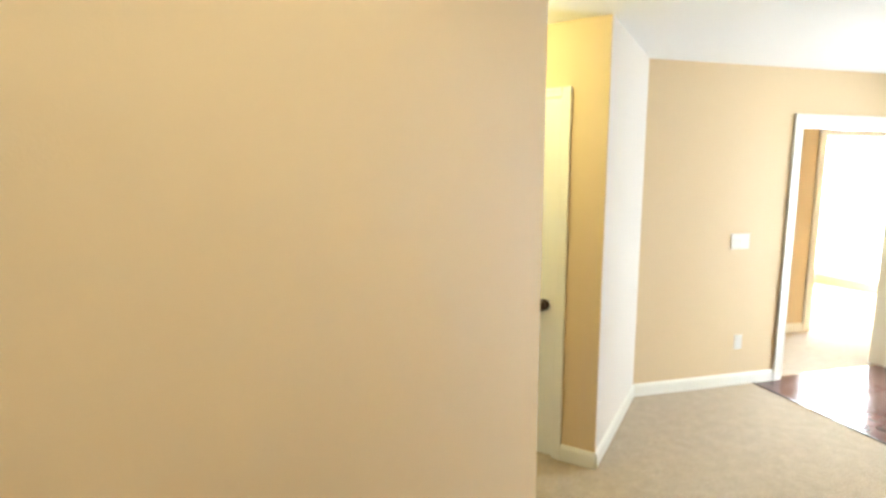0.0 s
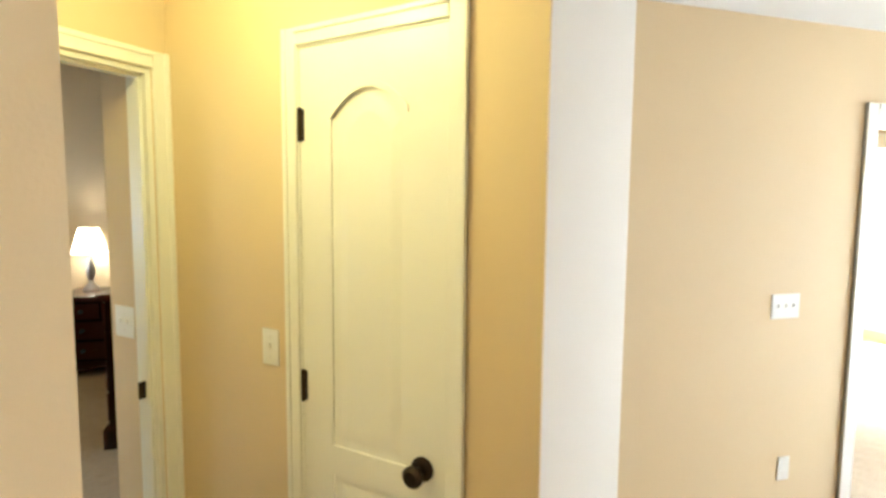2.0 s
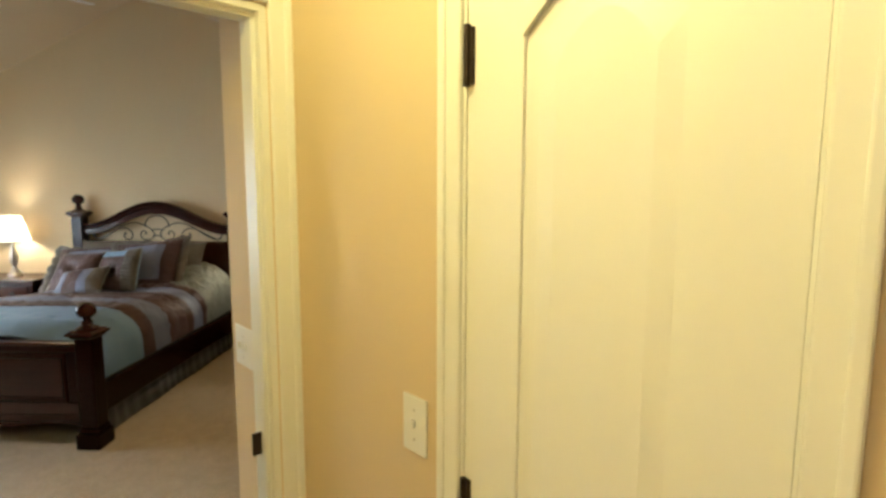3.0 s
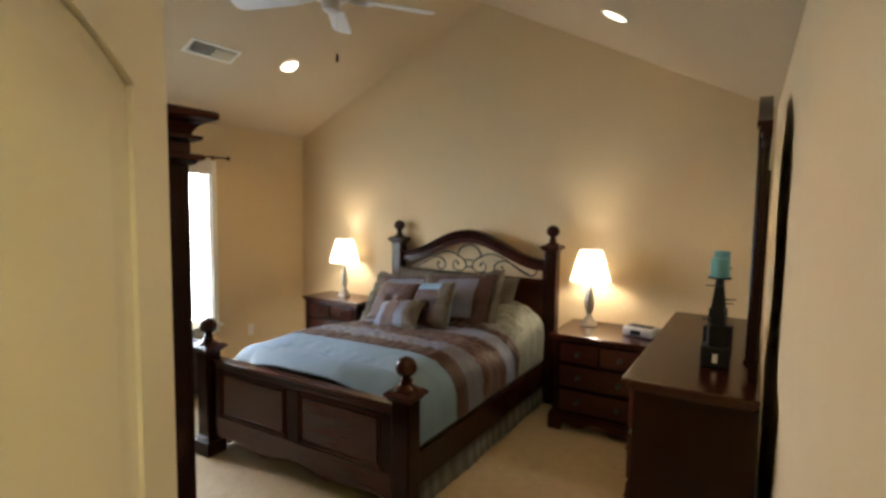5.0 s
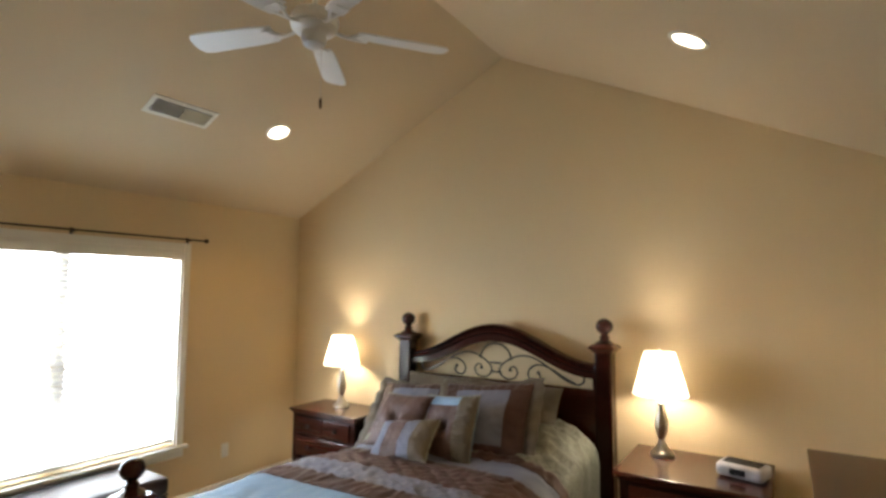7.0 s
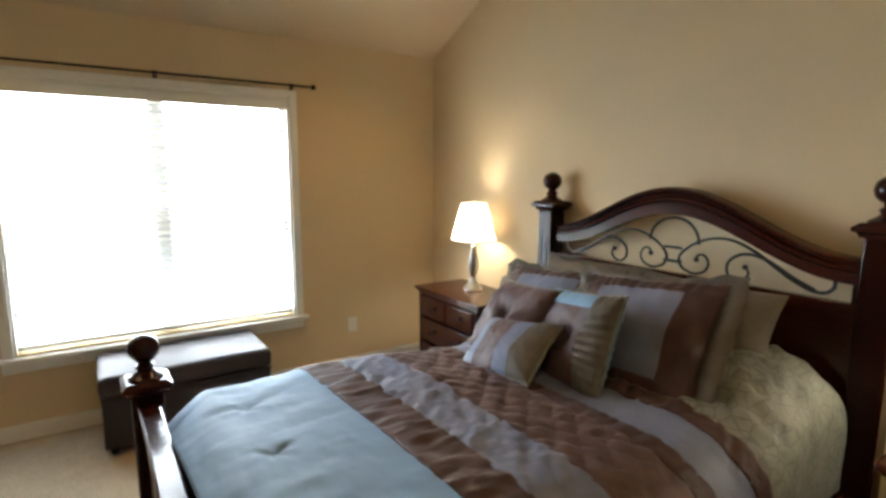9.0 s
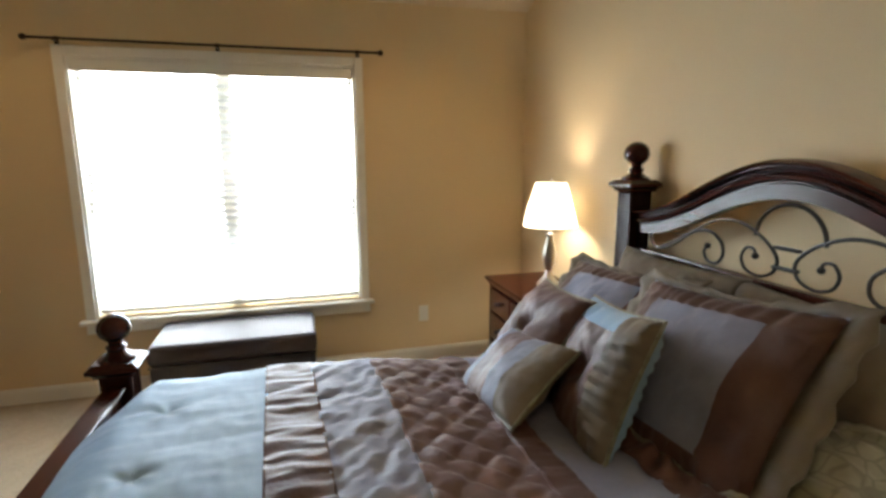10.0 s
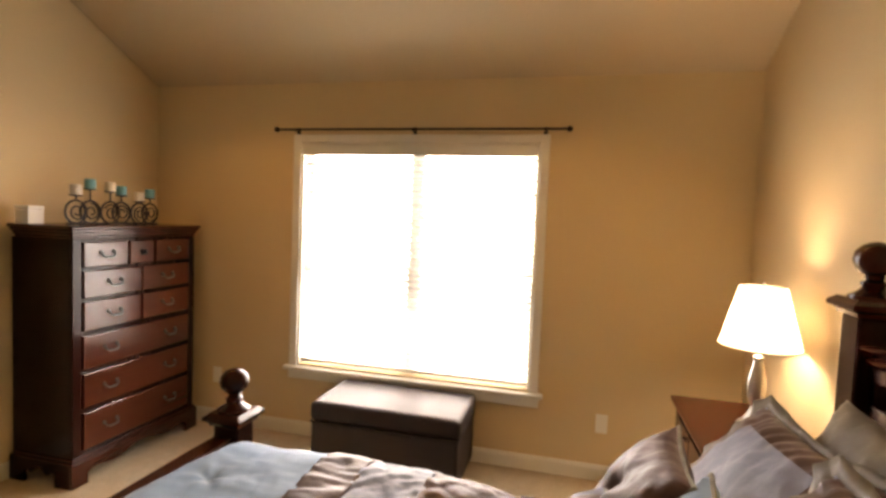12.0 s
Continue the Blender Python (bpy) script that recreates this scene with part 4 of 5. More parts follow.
comf = empty("comforter", label="pale blue and chocolate banded comforter over the bed", category="comforter")
hang = HALF - 0.29 + ARC + DROP
for nm, y0, y1, style, m_, lab in (("foot_band", 6.19, 6.705, "plain", BLUE, "pale blue satin foot section"), ("brown_strip", 6.697, 6.855, "strip", BROWN, "gathered chocolate strip"),
                                  ("crinkled_band", 6.847, 7.065, "crinkle", GREY, "crinkled blue grey band"), ("quilted_band", 7.057, 7.35, "quilt", TAUPE, "diamond-quilted brown band"),
                                  ("brown_strip", 7.343, 7.425, "strip", BROWN, "plain chocolate strip"), ("head_band", 7.417, 7.60, "plain", GREY, "blue grey satin section"),
                                  ("brown_strip", 7.592, 7.655, "strip", BROWN, "plain chocolate strip"), ("sage_band", 7.647, 8.20, "plain", OLIVE, "rumpled sage damask head section")):
    bm = bmesh.new()
    ny, nsx = max(6, int((y1 - y0) / 0.009)), 240
    grid = [[bm.verts.new(comforter_point(-hang + 2 * hang * i / nsx, y0 + (y1 - y0) * j / ny, style)) for i in range(nsx + 1)] for j in range(ny + 1)]
    for j in range(ny):
        for i in range(nsx):
            bm.faces.new((grid[j][i], grid[j][i + 1], grid[j + 1][i + 1], grid[j + 1][i]))
    o = part(nm, bm, m_, comf, lab, True)
    md = o.modifiers.new("thick", "SOLIDIFY")
    md.thickness, md.offset = 0.014, -1


# ---- pillows ----
def cushion(name, w, h, d, m, zones, label, piping=None, button=None, flange=0.0, flange_mat=None, res=42, ruche=None, group="pillows on the bed"):
    """A stuffed pillow, x across, z up, front is -y. zones: list of (material, test(u, v), label)."""
    p = empty(name, m, label=label, category="pillow", group=group)

    def place(u, v, s):
        px = u * w / 2 * (1 - 0.07 * (1 - v * v))
        pz = v * h / 2 * (1 - 0.07 * (1 - u * u))
        t = d / 2 * max(0.0, (1 - u * u) * (1 - v * v)) ** 0.42
        wr = (0.012 * fbm(px + w * 3, pz + s, 9, w * 10) + 0.004 * fbm(px * 1.6, pz, 28, w * 7)) * min(1, t / (d * 0.2) + 0.2)
        if button:
            r2 = (px * px + pz * pz)
            t -= d * 0.30 * math.exp(-r2 / 0.0022)
            an = math.atan2(pz, px)
            t += 0.008 * math.cos(an * 4) * math.exp(-r2 / 0.012) * (1 - math.exp(-r2 / 0.002))
        if ruche and ruche(u, v):
            wr += 0.0038 * math.sin((v if abs(u) > abs(v) else u) * 38 + 2 * math.sin(u * 3 + v * 2))
        return Vector((px, s * (t + wr), pz))
    for k, (material, test, lab) in enumerate(zones):
        for s in (-1, 1):
            if s > 0 and k:
                continue
            bm = bmesh.new()
            vs = {}

            def vert(i, j):
                if (i, j) not in vs:
                    vs[i, j] = bm.verts.new(place(-1 + 2 * i / res, -1 + 2 * j / res, s))
                return vs[i, j]
            for i in range(res):
                for j in range(res):
                    u, v = -1 + 2 * (i + 0.5) / res, -1 + 2 * (j + 0.5) / res
                    first = next(q_ for q_, z in enumerate(zones) if z[1](u, v))
                    if s > 0 or first == k:
                        bm.faces.new((vert(i, j), vert(i + 1, j), vert(i + 1, j + 1), vert(i, j + 1)))
            if bm.faces:
                part("back" if s > 0 else "panel", bm, zones[0][0] if s > 0 else material, p, lab if s < 0 else "", True)
            else:
                bm.free()
    edge = [(-1 + 2 * k / 20, -1) for k in range(20)] + [(1, -1 + 2 * k / 20) for k in range(20)] + [(1 - 2 * k / 20, 1) for k in range(20)] + [(-1, 1 - 2 * k / 20) for k in range(20)]
    rim = [Vector((u * w / 2 * (1 - 0.07 * (1 - v * v)), 0, v * h / 2 * (1 - 0.07 * (1 - u * u)))) for u, v in edge]
    if piping:
        part("piping", tube(rim, 0.006, 6, True), piping, p, "", True)
    if flange:
        bm = bmesh.new()
        ring = []
        for k, a in enumerate(rim):
            out = a.normalized()
            out = Vector((out.x, 0, out.z))
            wide = flange * (0.22 + 0.78 * min(1, abs(out.x) * 1.15) ** 3)
            ring.append([bm.verts.new(a + out * (wide * t) + Vector((0, 0.014 * t * math.sin(k * 1.9) + 0.006 * t * math.sin(k * 0.7), 0))) for t in (0, 0.5, 1)])
        for k in range(len(ring)):
            a, b = ring[k], ring[(k + 1) % len(ring)]
            for t in (0, 1):
                bm.faces.new((a[t], b[t], b[t + 1], a[t + 1]))
        o = part("flange", bm, flange_mat, p, "ruffled flange", True)
        o.modifiers.new("thick", "SOLIDIFY").thickness = 0.006
    if button:
        part("button", lathe([(0.001, -0.006), (0.012, -0.004), (0.014, 0.0), (0.012, 0.004), (0.001, 0.006)], 14, pose(0, -d * 0.22, 0, 90)), button, p, "covered button", True)
    return p


def anyw(u, v):
    return True


def leaning(centre, right, up):
    """Place a pillow by its middle, the way across it and the way up it."""
    x = Vector(right).normalized()
    z = Vector(up)
    z = (z - x * z.dot(x)).normalized()
    y = z.cross(x)
    return Matrix(((x.x, y.x, z.x, centre[0]), (x.y, y.y, z.y, centre[1]), (x.z, y.z, z.z, centre[2]), (0, 0, 0, 1)))


def euro(m):
    cushion("pillow_sham", 0.66, 0.52, 0.19, m,
            [(GREY, lambda u, v: abs(u) < 0.60 and abs(v) < 0.72, "blue grey satin middle"), (BROWN, anyw, "chocolate satin border")],
            "large pillow sham with blue grey middle and chocolate border", flange=0.085, flange_mat=SHAM, res=52, ruche=lambda u, v: abs(v) > 0.72)


cushion("bed_pillow", 0.66, 0.42, 0.17, pose(-2.02, 8.15, 0.885, -24, 0, 2), [(SHAM, anyw, "")], "taupe bed pillow leaning on the headboard")
cushion("bed_pillow", 0.66, 0.42, 0.17, pose(-1.42, 8.16, 0.875, -22, 0, -2), [(SHAM, anyw, "")], "taupe bed pillow leaning on the headboard")
euro(leaning((-2.09, 7.90, 0.825), (0.98, 0.05, 0.06), (-0.08, 0.64, 0.76)))
euro(leaning((-1.49, 7.835, 0.880), (0.99, 0.0, 0.10), (0.03, 0.57, 0.82)))
cushion("throw_pillow", 0.43, 0.39, 0.17, leaning((-1.985, 7.615, 0.850), (0.99, -0.11, 0.06), (0.03, 0.59, 0.81)), [(TAUPE, anyw, "brown satin front")], "brown satin throw pillow with a centre button", piping=OLIVE, button=BROWN)
cushion("throw_pillow", 0.43, 0.42, 0.16, leaning((-1.628, 7.640, 0.852), (0.98, -0.14, 0.11), (-0.12, 0.42, 0.90)), [(BLUE, lambda u, v: v > 0.66 and u < 0.5, "pale blue edge"), (SHAM, lambda u, v: u > 0.46, "ruched sage side"), (TAUPE, lambda u, v: u > -0.66, "brown middle"), (GREY, anyw, "blue grey side")],
        "striped blue, brown and sage throw pillow with a button", piping=OLIVE, button=BROWN, ruche=lambda u, v: u > 0.46)
cushion("accent_pillow", 0.42, 0.30, 0.13, leaning((-1.829, 7.455, 0.792), (0.985, 0.08, 0.14), (-0.23, 0.76, 0.60)), [(SHAM, lambda u, v: u > 0.45, "sage end"), (GREY, lambda u, v: u > 0.05, "blue grey stripe"), (TAUPE, lambda u, v: u > -0.55, "brown stripe"), (GREY, anyw, "blue grey end")],
        "small striped rectangular accent pillow with piping", piping=OLIVE)


# ---- case furniture ----
def bail(x, z, y, p, w=0.085):
    """A drop handle on a drawer front."""
    for s in (-1, 1):
        part("rosette", lathe([(0.001, 0), (0.012, 0), (0.010, 0.005), (0.004, 0.012), (0.001, 0.013)], 10, pose(x + s * w / 2, y, z, -90)), IRON, p, "", True)
    pts = smooth_line([(x - w / 2, y + 0.010, z), (x - w * 0.46, y + 0.017, z - 0.016), (x - w * 0.2, y + 0.019, z - 0.028), (x, y + 0.019, z - 0.024), (x + w * 0.2, y + 0.019, z - 0.028), (x + w * 0.46, y + 0.017, z - 0.016), (x + w / 2, y + 0.010, z)], 4)
    part("drop_handle", tube(pts, 0.0045, 6), IRON, p, "dark metal drop handle", True)


def drawer_front(c, x0, x1, z0, z1, y, handles, knob=False, wood=None):
    bm = boxed(x0, x1, y - 0.012, y + 0.010, z0, z1, 0.005)
    d = part("drawer", bm, wood or CHERRY, c)
    for hx in handles:
        if knob:
            part("knob", lathe([(0.001, 0), (0.018, 0), (0.016, 0.004), (0.008, 0.010), (0.012, 0.018), (0.016, 0.024), (0.010, 0.030), (0.001, 0.031)], 12, pose(hx, y + 0.010, (z0 + z1) / 2, -90)), BLACK, d, "dark round knob", True)
        else:
            bail(hx, (z0 + z1) / 2 + 0.012, y + 0.010, d)
    return d


def bracket_base(c, w, d, h, over=0.02):
    """Scrolled bracket feet round the front and ends; front is +y."""
    n = 24

    def apron(length):
        pts = [(0, h), (length, h), (length, 0), (length - 0.10, 0)]
        for k in range(n + 1):
            t = k / n
            a = length - 0.10 - (length - 0.20) * t
            pts.append((a, h * (0.30 + 0.34 * math.sin(math.pi * t) ** 0.35 + 0.13 * math.cos(4 * math.pi * t))))
        return pts + [(0.10, 0), (0, 0)]
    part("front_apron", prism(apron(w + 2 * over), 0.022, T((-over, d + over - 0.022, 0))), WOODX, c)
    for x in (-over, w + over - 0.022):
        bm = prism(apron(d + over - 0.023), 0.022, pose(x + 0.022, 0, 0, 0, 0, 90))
        part("side_apron", bm, WOOD_SHADED, c)
    part("base_moulding", moulded(bmesh.new(), 0, w, 0.022, d, [(h, h + 0.014, over), (h + 0.014, h + 0.03, over * 0.5)]), WOODX, c)


# chest of drawers: back to the south wall, front to +y
cw_, cd_, ch_ = 0.92, 0.42, 1.435
chest = empty("chest_of_drawers", T((-3.755, YS + 0.016, 0)), label="tall dark cherry chest of drawers with drop handles", category="chest of drawers")
bracket_base(chest, cw_, cd_, 0.13)
part("case", boxed(0, cw_, 0.0, cd_ - 0.014, 0.13, 1.36, 0.003), WOOD_SHADED, chest)
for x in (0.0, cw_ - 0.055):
    part("corner_stile", boxed(x, x + 0.055, cd_ - 0.016, cd_ + 0.002, 0.16, 1.36, 0.004), WOOD_SHADED, chest)
part("cornice", moulded(bmesh.new(), 0, cw_, 0.03, cd_, [(1.36, 1.376, 0.004), (1.376, 1.396, 0.012), (1.396, 1.412, 0.02)]), WOODX, chest)
part("top", boxed(-0.03, cw_ + 0.03, 0.0, cd_ + 0.03, 1.412, 1.435, 0.008), WOODX, chest)
x0, x1 = 0.062, cw_ - 0.062
rows_ = [(1.205, 1.345), (1.035, 1.185), (0.855, 1.015), (0.64, 0.825), (0.42, 0.615), (0.185, 0.395)]
for k, (lo, hi) in enumerate(rows_):
    if k == 0:
        for a, b, kn in ((x1 - 0.29, x1, False), (x0 + 0.305, x1 - 0.305, True), (x0, x0 + 0.29, False)):
            drawer_front(chest, a, b, lo, hi, cd_, [(a + b) / 2], kn)
    elif k < 3:
        xm_ = (x0 + x1) / 2
        for a, b in ((x0, xm_ - 0.006), (xm_ + 0.006, x1)):
            drawer_front(chest, a, b, lo, hi, cd_, [(a + b) / 2])
    else:
        drawer_front(chest, x0, x1, lo, hi, cd_, [x0 + 0.17, x1 - 0.17])

# nightstands, front to -y: built facing +y and turned
ns = empty("nightstand", pose(-2.715, YN - 0.018, 0, 0, 0, 180), label="dark cherry nightstand with three drawers and round knobs", category="nightstand", group="nightstands")
nw, nd = 0.70, 0.41
bracket_base(ns, nw, nd, 0.10)
part("case", boxed(0, nw, 0.0, nd - 0.014, 0.10, 0.66, 0.003), WOOD_SHADED, ns)
part("cornice", moulded(bmesh.new(), 0, nw, 0.02, nd, [(0.66, 0.672, 0.005), (0.672, 0.688, 0.014)]), WOODX, ns)
part("top", boxed(-0.028, nw + 0.028, 0.0, nd + 0.028, 0.688, 0.710, 0.007), WOODX, ns)
for x in (0.0, nw - 0.045):
    part("corner_stile", boxed(x, x + 0.045, nd - 0.016, nd + 0.002, 0.13, 0.66, 0.004), WOOD_SHADED, ns)
# Drawer fronts in WOODX, darker than CHERRY, to carry the shade they stand in.
for lo, hi in ((0.505, 0.645), (0.325, 0.485), (0.145, 0.305)):
    if lo > 0.5:
        drawer_front(ns, 0.05, nw / 2 - 0.005, lo, hi, nd, [nw * 0.28], True, WOODX)
        drawer_front(ns, nw / 2 + 0.005, nw - 0.05, lo, hi, nd, [nw * 0.72], True, WOODX)
    else:
        drawer_front(ns, 0.05, nw - 0.05, lo, hi, nd, [0.2, nw - 0.2], True, WOODX)
ns2 = copy_thing(ns, pose(0.062, YN - 0.018, 0, 0, 0, 180))
ns2.scale = (0.985, 1.40, 1.042)

# dresser, front to -x; built facing +y, turned
dw, dd, dh = 1.53, 0.445, 1.02
dr = empty("dresser", pose(0.702, 6.13, 0, 0, 0, 90), label="dark cherry dresser with drawers and a polished top", category="dresser")
bracket_base(dr, dw, dd, 0.12)
part("case", boxed(0, dw, 0.0, dd - 0.014, 0.12, dh - 0.05, 0.003), WOOD_SHADED, dr)
part("cornice", moulded(bmesh.new(), 0, dw, 0.02, dd, [(dh - 0.05, dh - 0.038, 0.005), (dh - 0.038, dh - 0.022, 0.014)]), WOODX, dr)
part("top", boxed(-0.03, dw + 0.03, 0.0, dd + 0.03, dh - 0.022, dh, 0.007), WOODX, dr)
for lo, hi in ((0.79, 0.955), (0.58, 0.77), (0.37, 0.56), (0.16, 0.35)):
    for k in range(3):
        a = 0.04 + k * (dw - 0.08) / 3
        drawer_front(dr, a + 0.006, a + (dw - 0.08) / 3 - 0.006, lo, hi, dd, [a + 0.12, a + (dw - 0.08) / 3 - 0.12] if lo < 0.7 else [a + (dw - 0.08) / 6])

# mirror on the dresser: plane across x; local x runs along the dresser, front +y
mi = empty("dresser_mirror", pose(0.690, 6.36, dh, 0, 0, 90), label="dark cherry dresser mirror with a carved bonnet pediment", category="mirror")
mw, mh = 0.98, 0.82
part("back", boxed(0.02, mw - 0.02, 0.0, 0.012, 0.0, mh), WOOD_SHADED, mi)
part("glass", boxed(0.085, mw - 0.085, 0.014, 0.018, 0.07, mh), MIRROR, mi, "clear mirror glass")
for a in (0.0, mw - 0.085):
    part("frame_post", moulded(bmesh.new(), a, a + 0.085, 0.008, 0.030, [(0.0, 0.07, 0.005), (0.07, mh + 0.09, 0.0)]), WOOD_SHADED, mi)
    part("half_column", tube([(a + 0.042, 0.032, 0.07), (a + 0.042, 0.032, mh + 0.09)], 0.017, 12), WOOD_SHADED, mi, "", True)
    part("column_foot", ball(0.022, T((a + 0.042, 0.034, 0.055))), WOOD_SHADED, mi, "", True)
part("bottom_rail", boxed(0.085, mw - 0.085, 0.012, 0.032, 0.0, 0.075, 0.004), WOODX, mi)
part("top_rail", moulded(bmesh.new(), 0.085, mw - 0.085, 0.012, 0.034, [(mh - 0.002, mh + 0.03, 0.004), (mh + 0.03, mh + 0.075, 0.0), (mh + 0.075, mh + 0.09, 0.006)]), WOODX, mi)


def bonnet(t):
    """Height of the pediment's upper edge at t from 0 to 1 along half of it."""
    return mh + 0.16 + 0.17 * (t * t * (3 - 2 * t)) - 0.012 * math.sin(math.pi * t * 2)


half = [k / 16 for k in range(17)]
rim_ = [(-0.03 + (mw / 2 + 0.03) * t, bonnet(t)) for t in half]
rim_ += [(mw - x, z) for x, z in rim_[-2::-1]]
part("tympanum", prism([(0.02, mh + 0.09), (mw - 0.02, mh + 0.09)] + [(min(mw - 0.02, max(0.02, x)), z - 0.02) for x, z in rim_[::-1]], 0.016, T((0, 0.006, 0))), WOODX, mi)
for out, drop, lift in ((0.052, 0.0, 0.022), (0.040, 0.020, 0.002), (0.030, 0.042, -0.020)):
    part("bonnet_moulding", prism([(x, z - drop) for x, z in rim_] + [(x, z + lift) for x, z in rim_[::-1]], out - 0.004 * lift, T((0, 0.004, 0))), WOODX, mi, "curved pediment moulding")
for s_ in (-1, 1):
    for k in range(5):
        sp_ = [(mw / 2 + s_ * (0.06 + 0.055 * k + (0.030 - 0.0012 * j) * math.cos(j * 0.4 + k)), 0.026, mh + 0.125 + 0.024 * (4 - k) * 0.8 + (0.030 - 0.0012 * j) * math.sin(j * 0.4 + k)) for j in range(20)]
        part("carved_leaf", tube(sp_, lambda q: 0.011 - 0.006 * q, 6), WOODX, mi, "carved scrolling leaf", True)
part("carved_shell", lathe([(0.001, 0.0), (0.052, 0.002), (0.050, 0.012), (0.030, 0.022), (0.001, 0.026)], 14, pose(mw / 2, 0.020, mh + 0.215, -90)), WOODX, mi, "carved shell", True)

# armoire: back to the south wall, front to +y; its end shows
ar = empty("armoire", T((-1.985, YS + 0.016, 0)), label="tall dark cherry armoire with a deep stepped cornice", category="armoire")
ar.scale = (1.0, 1.0, 1.0125)
aw, ad = 1.13, 0.56
bracket_base(ar, aw, ad, 0.13)
part("case", boxed(0, aw, 0.0, ad - 0.014, 0.13, 1.78, 0.004), WOOD_SHADED, ar)
part("end_panel", boxed(aw, aw + 0.006, 0.06, ad - 0.09, 0.25, 1.66, 0.003), WOOD_SHADED, ar)
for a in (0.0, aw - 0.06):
    part("corner_stile", boxed(a, a + 0.06, ad - 0.016, ad + 0.004, 0.16, 1.78, 0.006), WOOD_SHADED, ar)
    pts = [(a + 0.03 + 0.004 * math.sin(k * 1.57), ad + 0.004 + 0.003 * math.cos(k * 1.57), 0.2 + 1.55 * k / 240) for k in range(241)]
    part("rope_moulding", tube(pts, 0.010, 6), WOOD_SHADED, ar, "", True)
for a in (0.07, aw / 2 + 0.003):
    d = part("door", boxed(a, a + aw / 2 - 0.073, ad - 0.014, ad + 0.006, 0.18, 1.75, 0.004), WOOD_SHADED, ar)
    part("door_panel", boxed(a + 0.07, a + aw / 2 - 0.143, ad + 0.006, ad + 0.014, 0.28, 1.65, 0.005), WOOD_SHADED, d)
    part("knob", ball(0.014, T((a + (0.03 if a > 0.3 else aw / 2 - 0.10), ad + 0.02, 1.0))), IRON, d, "", True)
part("lower_moulding", loft(0, aw, 0, ad, [(1.772, 0.0), (1.778, 0.014), (1.786, 0.020), (1.792, 0.034), (1.804, 0.036), (1.808, 0.028), (1.812, 0.006)], back=False), WOODX, ar, "", True)
part("frieze", boxed(-0.005, aw + 0.005, 0.0, ad + 0.005, 1.812, 1.842), WOODX, ar)
part("middle_moulding", loft(0, aw, 0, ad, [(1.842, 0.006), (1.846, 0.018), (1.852, 0.030), (1.862, 0.032), (1.866, 0.012)], back=False), WOODX, ar, "", True)
part("cove", loft(0, aw, 0, ad, [(1.866, 0.008), (1.874, 0.010), (1.884, 0.015), (1.894, 0.024), (1.902, 0.036), (1.908, 0.050), (1.911, 0.054)], back=False), WOODX, ar, "", True)
part("cornice_cap", loft(0, aw, 0, ad, [(1.911, 0.056), (1.916, 0.064), (1.930, 0.066), (1.938, 0.060)], back=False), WOODX, ar, "", True)

# ottoman under the window
ot = empty("ottoman_bench", T((-3.62, 6.43, 0)), label="dark brown leatherette storage bench under the window", category="ottoman")
part("body", boxed(-0.235, 0.235, -0.445, 0.445, 0.04, 0.325, 0.012, seg=3), LEATHER, ot)
part("cushion_lid", boxed(-0.245, 0.245, -0.455, 0.455, 0.33, 0.45, 0.035, seg=4), LEATHER, ot, "padded lid", True)
for x in (-0.19, 0.19):
    for y in (-0.40, 0.40):
        part("foot", lathe([(0.018, 0), (0.025, 0.04)], 12, T((x, y, 0))), BLACK, ot)
part("lid_piping", tube([(-0.238, -0.448, 0.328), (0.238, -0.448, 0.328), (0.238, 0.448, 0.328), (-0.238, 0.448, 0.328)], 0.005, 6, True), LEATHER, ot)


